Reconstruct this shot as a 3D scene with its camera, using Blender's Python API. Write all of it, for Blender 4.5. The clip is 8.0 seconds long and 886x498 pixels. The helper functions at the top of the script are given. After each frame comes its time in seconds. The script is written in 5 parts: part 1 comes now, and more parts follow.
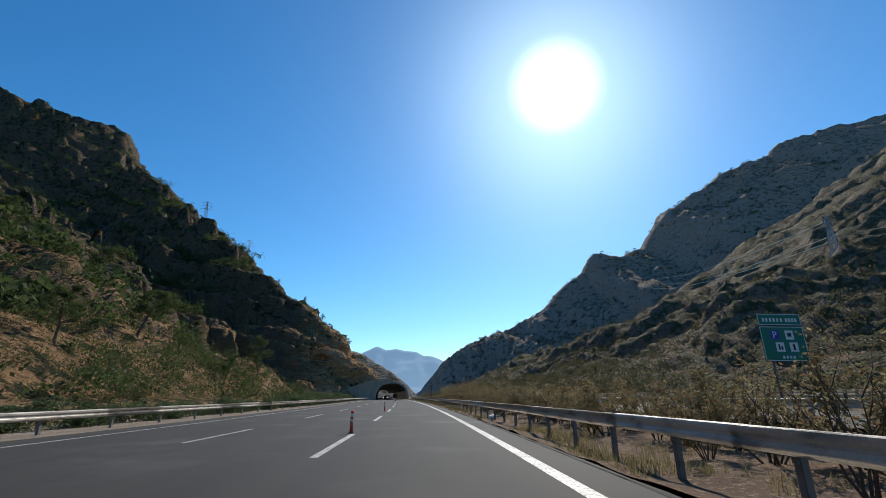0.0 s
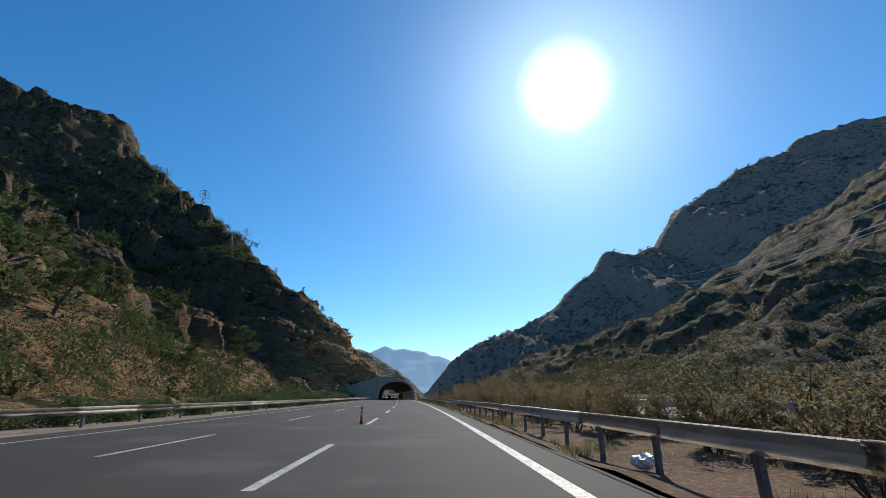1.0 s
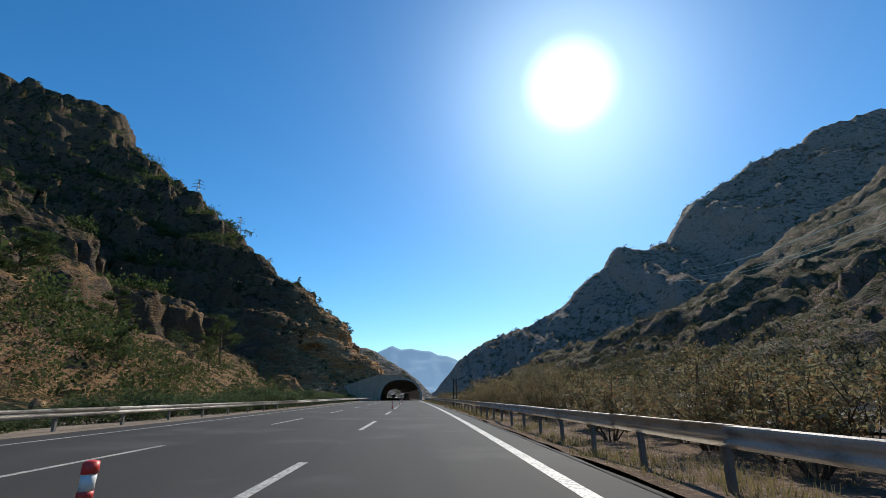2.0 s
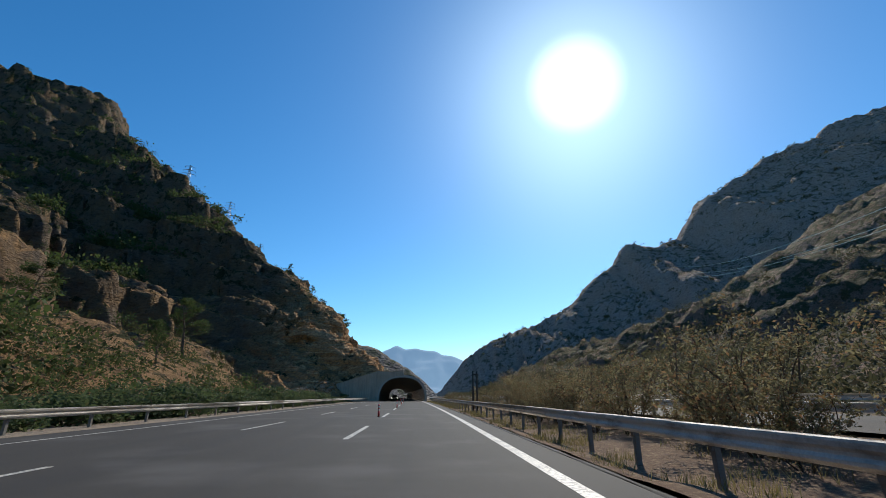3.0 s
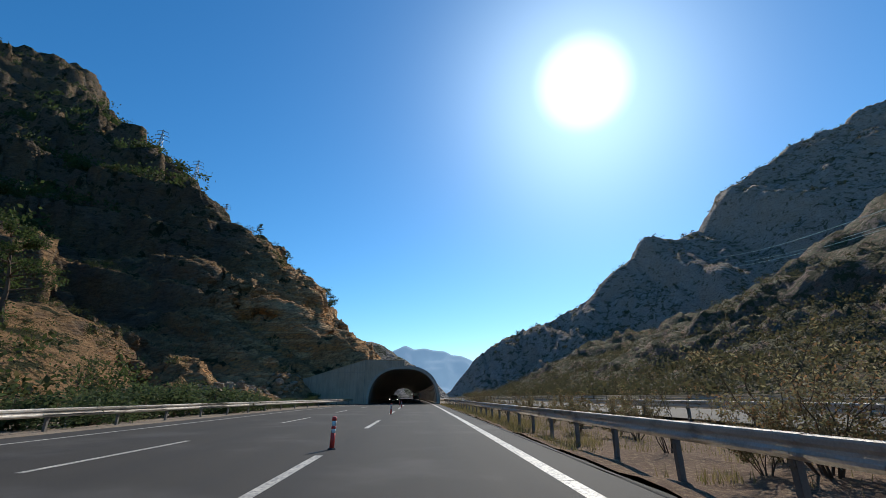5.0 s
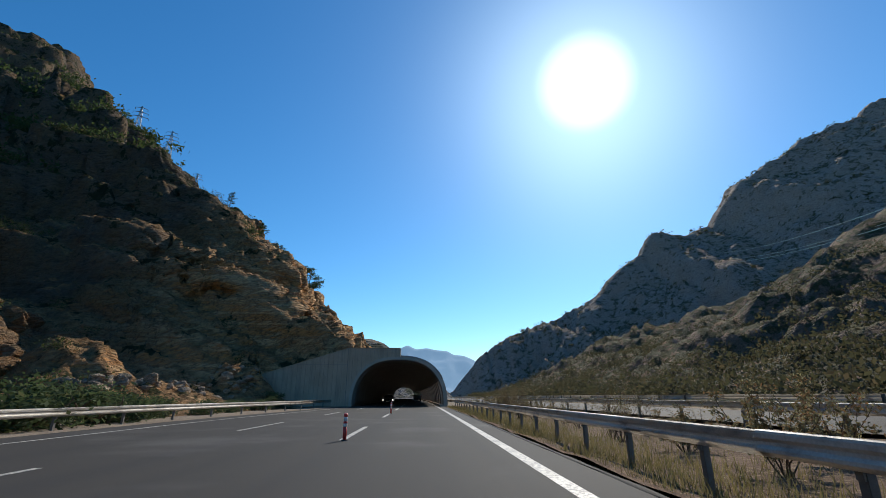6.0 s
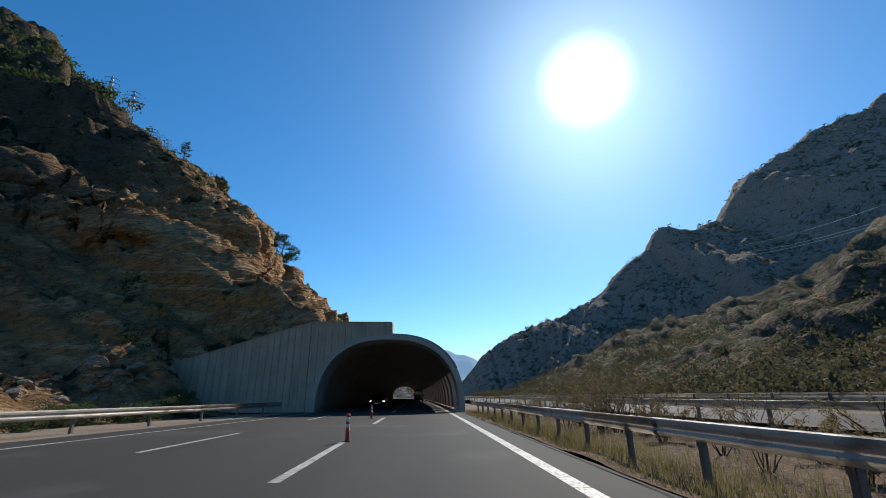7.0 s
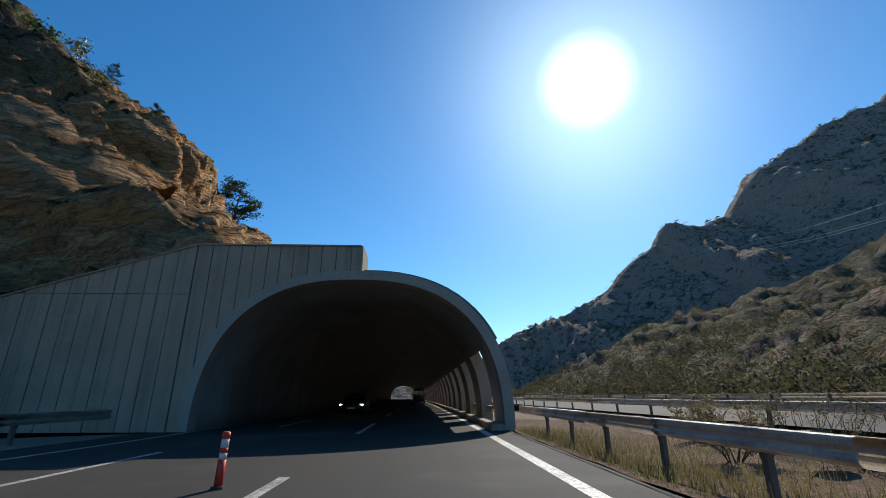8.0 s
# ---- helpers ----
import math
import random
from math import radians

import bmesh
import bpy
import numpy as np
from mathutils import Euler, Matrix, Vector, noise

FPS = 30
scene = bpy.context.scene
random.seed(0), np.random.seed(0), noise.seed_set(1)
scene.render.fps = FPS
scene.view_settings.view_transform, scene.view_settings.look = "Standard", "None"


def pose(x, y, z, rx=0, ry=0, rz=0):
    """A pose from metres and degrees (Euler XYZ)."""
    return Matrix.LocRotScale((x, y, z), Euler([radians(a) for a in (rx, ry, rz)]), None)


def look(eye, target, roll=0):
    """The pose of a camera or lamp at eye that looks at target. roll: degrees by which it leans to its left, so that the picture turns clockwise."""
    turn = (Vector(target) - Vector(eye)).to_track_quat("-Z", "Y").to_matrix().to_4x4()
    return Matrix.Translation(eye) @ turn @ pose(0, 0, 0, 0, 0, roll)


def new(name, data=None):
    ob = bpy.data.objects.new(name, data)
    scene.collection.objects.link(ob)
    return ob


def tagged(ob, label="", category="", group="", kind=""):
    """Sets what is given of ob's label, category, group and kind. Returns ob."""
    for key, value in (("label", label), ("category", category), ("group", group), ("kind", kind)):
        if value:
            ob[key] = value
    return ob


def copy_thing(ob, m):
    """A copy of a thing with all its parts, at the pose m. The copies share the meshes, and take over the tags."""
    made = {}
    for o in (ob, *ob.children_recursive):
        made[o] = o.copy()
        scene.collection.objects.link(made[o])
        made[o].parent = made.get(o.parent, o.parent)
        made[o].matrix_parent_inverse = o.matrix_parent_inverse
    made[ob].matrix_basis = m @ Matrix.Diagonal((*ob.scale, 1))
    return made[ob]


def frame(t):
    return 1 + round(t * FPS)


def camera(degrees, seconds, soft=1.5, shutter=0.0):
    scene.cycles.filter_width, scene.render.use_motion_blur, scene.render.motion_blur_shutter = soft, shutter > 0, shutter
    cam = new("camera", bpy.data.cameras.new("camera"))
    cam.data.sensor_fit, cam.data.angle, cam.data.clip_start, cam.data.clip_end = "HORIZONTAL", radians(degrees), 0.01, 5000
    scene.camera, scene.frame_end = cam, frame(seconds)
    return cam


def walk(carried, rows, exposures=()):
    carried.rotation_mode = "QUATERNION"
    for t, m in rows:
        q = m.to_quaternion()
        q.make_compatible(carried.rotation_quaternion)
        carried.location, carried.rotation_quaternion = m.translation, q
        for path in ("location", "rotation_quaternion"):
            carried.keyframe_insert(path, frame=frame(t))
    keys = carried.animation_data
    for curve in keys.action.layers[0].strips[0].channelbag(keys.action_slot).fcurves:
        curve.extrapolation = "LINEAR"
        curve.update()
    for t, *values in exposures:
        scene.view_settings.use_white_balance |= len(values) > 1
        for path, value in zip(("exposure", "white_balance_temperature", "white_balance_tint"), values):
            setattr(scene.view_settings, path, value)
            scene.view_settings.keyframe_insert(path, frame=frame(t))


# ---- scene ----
# camera and its drive
cam = camera(90.0, 8.0, soft=0.8)
PATH = [
    (0, pose(0.000, 0.000, 1.200, 108.33, 0, -6.70) @ pose(0, 0, 0, 0, 0, -0.46)),
    (0.5, pose(0.658, 9.011, 1.200, 108.38, 0, -6.32) @ pose(0, 0, 0, 0, 0, -0.14)),
    (1, pose(1.220, 17.968, 1.200, 108.36, 0, -5.59) @ pose(0, 0, 0, 0, 0, 0.03)),
    (1.5, pose(1.669, 26.911, 1.200, 108.34, 0, -5.07) @ pose(0, 0, 0, 0, 0, -0.09)),
    (3, pose(2.644, 54.045, 1.200, 108.36, 0, -4.12) @ pose(0, 0, 0, 0, 0, 0.02)),
    (3.5, pose(2.905, 63.784, 1.200, 108.38, 0, -3.73) @ pose(0, 0, 0, 0, 0, 0.10)),
    (4, pose(3.111, 73.404, 1.200, 108.38, 0, -3.44) @ pose(0, 0, 0, 0, 0, 0.02)),
    (4.5, pose(3.269, 83.080, 1.200, 108.40, 0, -3.19) @ pose(0, 0, 0, 0, 0, -0.00)),
    (6, pose(3.631, 112.270, 1.198, 108.40, 0, -2.73) @ pose(0, 0, 0, 0, 0, 0.05)),
    (6.5, pose(3.728, 122.593, 1.198, 108.34, 0, -2.66) @ pose(0, 0, 0, 0, 0, -0.13)),
    (7, pose(3.557, 133.302, 1.200, 108.35, 0, -2.59) @ pose(0, 0, 0, 0, 0, -0.14)),
    (7.5, pose(3.496, 143.524, 1.199, 108.32, 0, -2.52) @ pose(0, 0, 0, 0, 0, -0.28)),
    (8, pose(3.489, 153.275, 1.201, 108.39, 0, -2.50) @ pose(0, 0, 0, 0, 0, -0.11)),
]
walk(cam, PATH, exposures=[(0, 0.23, 6750, 8)])

# ---- daylight ----
SUN_AZ, SUN_EL = radians(23.8), radians(37.0)
sky_world = bpy.data.worlds.new("sky")
scene.world = sky_world
sky_world.use_nodes = True
sky_node = sky_world.node_tree.nodes.new("ShaderNodeTexSky")
sky_node.sky_type = "NISHITA"
sky_node.sun_disc = False
sky_node.sun_elevation, sky_node.sun_rotation = SUN_EL, SUN_AZ
sky_node.altitude, sky_node.air_density, sky_node.dust_density, sky_node.ozone_density = 400, 1.0, 0.42, 5.0
sky_back = sky_world.node_tree.nodes["Background"]
sky_back.inputs[1].default_value = 0.125
sky_tone = sky_world.node_tree.nodes.new("ShaderNodeHueSaturation")
sky_tone.inputs["Saturation"].default_value = 1.25
sky_tone.inputs["Hue"].default_value = 0.498
sky_world.node_tree.links.new(sky_node.outputs[0], sky_tone.inputs["Color"])
sky_tint = sky_world.node_tree.nodes.new("ShaderNodeMix")
sky_tint.data_type, sky_tint.blend_type = "RGBA", "MULTIPLY"
sky_tint.inputs[0].default_value, sky_tint.inputs[7].default_value = 1.0, (0.81, 0.98, 1.005, 1.0)
sky_world.node_tree.links.new(sky_tone.outputs[0], sky_tint.inputs[6])
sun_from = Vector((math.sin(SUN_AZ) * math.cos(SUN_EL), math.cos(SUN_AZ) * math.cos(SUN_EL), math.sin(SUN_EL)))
# the low sun's disc and lens glare round it, painted as glow into the sky
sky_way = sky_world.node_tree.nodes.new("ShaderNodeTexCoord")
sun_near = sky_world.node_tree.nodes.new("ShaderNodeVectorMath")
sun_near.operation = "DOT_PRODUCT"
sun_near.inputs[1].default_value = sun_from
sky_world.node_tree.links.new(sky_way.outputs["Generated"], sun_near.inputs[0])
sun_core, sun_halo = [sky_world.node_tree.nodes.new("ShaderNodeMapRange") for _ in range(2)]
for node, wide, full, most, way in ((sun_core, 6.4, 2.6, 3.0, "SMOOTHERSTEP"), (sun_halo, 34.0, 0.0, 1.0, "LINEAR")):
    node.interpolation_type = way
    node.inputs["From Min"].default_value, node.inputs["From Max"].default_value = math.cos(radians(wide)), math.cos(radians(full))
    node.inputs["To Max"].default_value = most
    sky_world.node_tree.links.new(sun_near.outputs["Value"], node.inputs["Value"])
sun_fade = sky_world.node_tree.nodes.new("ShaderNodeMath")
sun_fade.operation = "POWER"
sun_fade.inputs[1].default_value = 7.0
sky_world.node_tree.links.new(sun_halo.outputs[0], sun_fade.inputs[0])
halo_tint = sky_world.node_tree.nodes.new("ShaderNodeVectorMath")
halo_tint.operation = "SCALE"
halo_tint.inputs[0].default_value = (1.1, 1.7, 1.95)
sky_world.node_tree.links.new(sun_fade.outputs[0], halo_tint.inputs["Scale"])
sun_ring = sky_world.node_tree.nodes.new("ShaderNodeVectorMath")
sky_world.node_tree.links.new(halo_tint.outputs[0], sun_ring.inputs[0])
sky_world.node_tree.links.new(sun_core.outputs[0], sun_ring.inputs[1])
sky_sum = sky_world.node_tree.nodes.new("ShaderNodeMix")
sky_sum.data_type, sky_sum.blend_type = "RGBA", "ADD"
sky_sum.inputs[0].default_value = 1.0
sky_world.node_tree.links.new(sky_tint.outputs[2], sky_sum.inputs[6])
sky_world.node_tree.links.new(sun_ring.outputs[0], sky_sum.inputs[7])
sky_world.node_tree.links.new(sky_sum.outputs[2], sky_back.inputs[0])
sun_lamp = bpy.data.lights.new("sun", "SUN")
sun_lamp.energy, sun_lamp.angle, sun_lamp.color = 3.7, radians(0.53), (1.0, 0.94, 0.86)
new("sun", sun_lamp).matrix_world = look(sun_from * 200, (0, 0, 0))


# ---- node materials ----
class Shader:
    """A small builder for node materials in object or world space."""

    def __init__(self, name, rough=0.8, metal=0.0):
        self.mat = bpy.data.materials.new(name)
        self.mat.use_nodes = True
        self.tree = self.mat.node_tree
        self.bsdf = self.tree.nodes["Principled BSDF"]
        self.bsdf.inputs["Roughness"].default_value = rough
        self.bsdf.inputs["Metallic"].default_value = metal
        if rough > 0.8:
            self.bsdf.inputs["Specular IOR Level"].default_value = 0.5 if rough > 1 else 0.08
        self.pos = self.tree.nodes.new("ShaderNodeNewGeometry").outputs["Position"]

    def link(self, a, b):
        self.tree.links.new(a, b)

    def coord(self, sx=1.0, sy=1.0, sz=1.0, local=False, tilt=None):
        m = self.tree.nodes.new("ShaderNodeMapping")
        m.inputs["Scale"].default_value = (sx, sy, sz)
        src = self.tree.nodes.new("ShaderNodeTexCoord").outputs["Object"] if local else self.pos
        if tilt is not None:
            turned = self.tree.nodes.new("ShaderNodeMapping")
            turned.inputs["Rotation"].default_value = [radians(a) for a in tilt]
            self.link(src, turned.inputs["Vector"])
            src = turned.outputs[0]
        self.link(src, m.inputs["Vector"])
        return m.outputs[0]

    def noise(self, scale, detail=4.0, vec=None, rough=0.55, warp=0.0):
        n = self.tree.nodes.new("ShaderNodeTexNoise")
        n.inputs["Scale"].default_value, n.inputs["Detail"].default_value = scale, detail
        n.inputs["Roughness"].default_value, n.inputs["Distortion"].default_value = rough, warp
        self.link(vec or self.pos, n.inputs["Vector"])
        return n.outputs["Fac"]

    def bent(self, vec, scale, amount):
        """Coordinates pushed about by noise, so that cells lose their straight edges."""
        n = self.tree.nodes.new("ShaderNodeTexNoise")
        n.inputs["Scale"].default_value, n.inputs["Detail"].default_value = scale, 4.0
        self.link(vec, n.inputs["Vector"])
        m = self.tree.nodes.new("ShaderNodeVectorMath")
        m.operation = "MULTIPLY_ADD"
        self.link(n.outputs["Color"], m.inputs[0])
        m.inputs[1].default_value = (amount, amount, amount)
        self.link(vec, m.inputs[2])
        return m.outputs[0]

    def cells(self, scale, vec=None, feature="F1"):
        n = self.tree.nodes.new("ShaderNodeTexVoronoi")
        n.feature = feature
        n.inputs["Scale"].default_value = scale
        self.link(vec or self.pos, n.inputs["Vector"])
        return n.outputs["Distance"]

    def ramp(self, fac, stops):
        r = self.tree.nodes.new("ShaderNodeValToRGB")
        e = r.color_ramp.elements
        e[0].position, e[1].position = stops[0][0], stops[-1][0]
        for at, _ in stops[1:-1]:
            e.new(at)
        for el, (_, c) in zip(e, stops):
            el.color = (*c, 1) if len(c) == 3 else (c[0], c[0], c[0], 1)
        self.link(fac, r.inputs[0])
        return r.outputs[0]

    def mask(self, fac, lo, hi):
        m = self.tree.nodes.new("ShaderNodeMapRange")
        m.interpolation_type = "SMOOTHSTEP"
        m.inputs["From Min"].default_value, m.inputs["From Max"].default_value = lo, hi
        self.link(fac, m.inputs["Value"])
        return m.outputs[0]

    def math(self, op, a, b):
        m = self.tree.nodes.new("ShaderNodeMath")
        m.operation = op
        for k, v in enumerate((a, b)):
            if isinstance(v, (int, float)):
                m.inputs[k].default_value = v
            else:
                self.link(v, m.inputs[k])
        return m.outputs[0]

    def mix(self, fac, a, b, blend="MIX"):
        m = self.tree.nodes.new("ShaderNodeMix")
        m.data_type, m.blend_type = "RGBA", blend
        for k, v in ((0, fac), (6, a), (7, b)):
            if isinstance(v, (int, float)):
                m.inputs[k].default_value = v
            elif isinstance(v, tuple):
                m.inputs[k].default_value = (*v, 1)
            else:
                self.link(v, m.inputs[k])
        return m.outputs[2]

    def axis(self, name):
        n = self.tree.nodes.new("ShaderNodeSeparateXYZ")
        self.link(self.pos, n.inputs[0])
        return n.outputs[name]

    def steep(self):
        g = self.tree.nodes.new("ShaderNodeNewGeometry")
        n = self.tree.nodes.new("ShaderNodeSeparateXYZ")
        self.link(g.outputs["Normal"], n.inputs[0])
        return n.outputs["Z"]

    def chance(self):
        return self.tree.nodes.new("ShaderNodeObjectInfo").outputs["Random"]

    def island(self):
        return self.tree.nodes.new("ShaderNodeNewGeometry").outputs["Random Per Island"]

    def done(self, colour, bump=None, strength=0.3, distance=0.02, rough=None):
        if isinstance(colour, tuple):
            self.bsdf.inputs["Base Color"].default_value = (*colour, 1)
        else:
            self.link(colour, self.bsdf.inputs["Base Color"])
        if bump is not None:
            b = self.tree.nodes.new("ShaderNodeBump")
            b.inputs["Strength"].default_value, b.inputs["Distance"].default_value = strength, distance
            self.link(bump, b.inputs["Height"])
            self.link(b.outputs[0], self.bsdf.inputs["Normal"])
        if rough is not None:
            self.link(rough, self.bsdf.inputs["Roughness"])
        return self.mat


def asphalt(name, dark, light):
    s = Shader(name, 0.8)
    s.bsdf.inputs["Specular IOR Level"].default_value = 0.15
    grain = s.noise(90, 3, rough=0.7)
    tracks = s.noise(1.0, 3, s.coord(0.9, 0.03, 1))
    patches = s.noise(0.25, 4)
    c = s.ramp(grain, [(0.3, dark), (0.62, light)])
    c = s.mix(s.mask(tracks, 0.4, 0.7), c, s.mix(0.35, c, (0.03, 0.03, 0.032)))
    c = s.mix(s.mask(patches, 0.5, 0.75), c, s.mix(0.3, c, (0.17, 0.16, 0.15)))
    return s.done(c, grain, 0.5, 0.006)


M_ASPHALT = asphalt("asphalt", (0.027, 0.0245, 0.0215), (0.069, 0.063, 0.055))
M_ASPHALT_OLD = asphalt("old_asphalt", (0.04, 0.036, 0.031), (0.088, 0.078, 0.067))


def paint_white():
    s = Shader("road_paint", 0.6)
    wear = s.noise(14, 5, rough=0.7)
    big = s.noise(1.3, 3)
    c = s.mix(s.mask(s.math("ADD", wear, s.math("MULTIPLY", big, 0.35)), 0.58, 0.80), (0.56, 0.52, 0.44), (0.18, 0.17, 0.155))
    return s.done(c, wear, 0.3, 0.004)


M_PAINT = paint_white()


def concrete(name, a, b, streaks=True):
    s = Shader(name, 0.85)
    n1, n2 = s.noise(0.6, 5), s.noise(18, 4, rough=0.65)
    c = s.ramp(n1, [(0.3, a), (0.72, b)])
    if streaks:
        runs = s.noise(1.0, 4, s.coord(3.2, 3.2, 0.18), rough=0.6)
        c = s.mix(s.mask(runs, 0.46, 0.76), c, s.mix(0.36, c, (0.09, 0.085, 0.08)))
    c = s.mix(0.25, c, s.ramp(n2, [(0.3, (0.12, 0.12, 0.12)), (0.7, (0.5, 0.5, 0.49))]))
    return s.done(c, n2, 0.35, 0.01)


M_CONCRETE = concrete("board_formed_concrete", (0.47, 0.335, 0.215), (0.58, 0.43, 0.295))
M_CONCRETE_PALE = concrete("pale_concrete", (0.42, 0.345, 0.265), (0.53, 0.45, 0.355), False)
# Darker version of the concrete, for the vault and behind the boards.
M_CONCRETE_DARK = concrete("dark_concrete", (0.18, 0.165, 0.145), (0.30, 0.275, 0.245))


def steel(name, base, rough):
    s = Shader(name, rough, 0.3)
    spangle, dirt = s.noise(30, 3), s.noise(1.6, 5, s.coord(1, 1, 3))
    c = s.ramp(spangle, [(0.3, tuple(v * 0.8 for v in base)), (0.7, base)])
    c = s.mix(s.mask(dirt, 0.48, 0.75), c, s.mix(0.6, c, (0.13, 0.11, 0.09)))
    return s.done(c, spangle, 0.1, 0.002, s.ramp(dirt, [(0.3, (rough,)), (0.8, (rough + 0.25,))]))


M_STEEL = steel("galvanised_steel", (0.66, 0.61, 0.54), 0.6)
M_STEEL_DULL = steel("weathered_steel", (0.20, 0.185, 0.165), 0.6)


def plain(name, colour, rough=0.6, metal=0.0, speck=0.25, scale=8.0):
    s = Shader(name, rough, metal)
    n = s.noise(scale, 4, s.coord(local=True))
    return s.done(s.ramp(n, [(0.25, tuple(v * (1 - speck) for v in colour)), (0.75, tuple(min(1, v * (1 + speck)) for v in colour))]), n, 0.1, 0.003)


def hillside(name, rock_a, rock_b, soil, ochre, scrub, scrub_low, orange_x=None, cell=1.0, green_at=0.47, relief=0.9, low_soil=None):
    """Rock with beds and cracks on the steep parts, soil and scrub on the flatter ones."""
    s = Shader(name, 0.93)
    big = s.noise(0.02 / cell, 4)
    mid = s.noise(0.13 / cell, 6, rough=0.62, warp=0.4)
    beds = s.noise(1.0, 5, s.coord(0.10 / cell, 0.12 / cell, 0.75 / cell), rough=0.65, warp=1.2)
    fine = s.noise(1.7 / cell, 6, rough=0.72)
    crack = s.cells(0.33 / cell, s.coord(1, 1, 1.9))
    strata = s.noise(1.0, 6, s.coord(0.22 / cell, 0.22 / cell, 3.0 / cell, tilt=(8, 27, 0)), rough=0.72, warp=0.5)
    c = s.ramp(s.math("ADD", s.math("MULTIPLY", beds, 0.6), s.math("MULTIPLY", strata, 0.4)), [(0.34, rock_a), (0.5, rock_b), (0.64, rock_a)])
    c = s.mix(s.mask(mid, 0.40, 0.62), c, s.mix(0.5, c, ochre))
    if orange_x is not None:
        near = s.mask(s.math("ADD", s.axis("X"), s.math("MULTIPLY", big, 30.0)), orange_x, orange_x + 22)
        warm = s.ramp(s.math("ADD", s.math("MULTIPLY", beds, 0.68), s.math("MULTIPLY", strata, 0.32)), [(0.30, (0.28, 0.12, 0.05)), (0.42, (0.78, 0.37, 0.13)), (0.49, (0.42, 0.23, 0.115)), (0.56, (0.80, 0.52, 0.27)), (0.70, (0.52, 0.25, 0.10))])
        c = s.mix(s.math("MULTIPLY", near, 0.85), c, warm)
    c = s.mix(s.mask(fine, 0.52, 0.34), c, s.mix(0.55, c, (0.05, 0.045, 0.04)))
    joints = s.cells(1.0, s.bent(s.coord(0.45 / cell, 0.45 / cell, 2.0 / cell, tilt=(8, 27, 0)), 0.9, 1.6), "DISTANCE_TO_EDGE")
    c = s.mix(s.math("MULTIPLY", s.mask(joints, 0.07, 0.0), 0.38), c, (0.035, 0.028, 0.022))
    slope = s.math("ADD", s.steep(), s.math("MULTIPLY", s.math("SUBTRACT", mid, 0.5), 0.9))
    c = s.mix(s.mask(slope, 0.70, 0.92), c, s.mix(s.mask(fine, 0.4, 0.6), soil, ochre))
    if low_soil is not None:
        foot = s.mask(s.math("ADD", s.axis("Z"), s.math("MULTIPLY", mid, 30.0)), 52, 36)
        earth = s.mix(s.mask(fine, 0.38, 0.62), tuple(v * 0.55 for v in low_soil), low_soil)
        c = s.mix(s.math("MULTIPLY", foot, s.mask(slope, 0.55, 0.8)), c, earth)
    green = s.math("ADD", s.math("MULTIPLY", s.noise(0.35 / cell, 5, rough=0.7), 0.7), s.math("MULTIPLY", s.steep(), 0.14))
    if low_soil is not None:
        green = s.math("SUBTRACT", green, s.math("MULTIPLY", foot, 0.05))
    grit = s.noise(7.0 / cell, 5, rough=0.75)
    c = s.mix(s.mask(green, green_at, green_at + 0.06), c, s.ramp(fine, [(0.3, scrub_low), (0.7, scrub)]))
    height = s.math("ADD", s.math("ADD", fine, s.math("MULTIPLY", grit, 0.35)), s.math("ADD", s.math("ADD", s.math("MULTIPLY", beds, 1.1), s.math("MULTIPLY", strata, 0.55)), s.math("ADD", s.math("MULTIPLY", crack, 0.5), s.math("MULTIPLY", s.mask(joints, 0.0, 0.3), 0.5))))
    return s.done(c, height, relief, 0.55 * cell)


M_HILL = hillside("limestone_hillside", (0.055, 0.042, 0.031), (0.165, 0.125, 0.09), (0.13, 0.09, 0.047), (0.25, 0.152, 0.07), (0.05, 0.054, 0.024), (0.022, 0.025, 0.012), orange_x=-27.0, green_at=0.425, low_soil=(0.35, 0.21, 0.105))
M_RIDGE = hillside("ridge_rock", (0.22, 0.168, 0.142), (0.37, 0.287, 0.243), (0.26, 0.193, 0.15), (0.32, 0.227, 0.168), (0.13, 0.108, 0.07), (0.075, 0.065, 0.045), cell=3.0, green_at=0.455, relief=0.6)
M_RIDGE_NEAR = hillside("brown_hillside", (0.18, 0.125, 0.094), (0.29, 0.20, 0.15), (0.14, 0.095, 0.063), (0.20, 0.132, 0.082), (0.10, 0.094, 0.046), (0.05, 0.05, 0.027), cell=0.8, green_at=0.415)
M_FARHILL = hillside("far_hill_rock", (0.16, 0.16, 0.16), (0.26, 0.25, 0.24), (0.22, 0.19, 0.15), (0.22, 0.19, 0.15), (0.09, 0.10, 0.06), (0.05, 0.06, 0.04), cell=6.0)


# Air haze over the far mountain is painted in as a blue emission.
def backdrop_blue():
    s = Shader("haze_glow_mountain", 1.0)
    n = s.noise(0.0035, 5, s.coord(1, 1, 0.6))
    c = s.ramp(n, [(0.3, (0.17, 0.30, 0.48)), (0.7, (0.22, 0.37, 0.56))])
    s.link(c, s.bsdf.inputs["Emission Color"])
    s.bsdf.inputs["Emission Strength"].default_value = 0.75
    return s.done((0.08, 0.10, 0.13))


M_FAR = backdrop_blue()


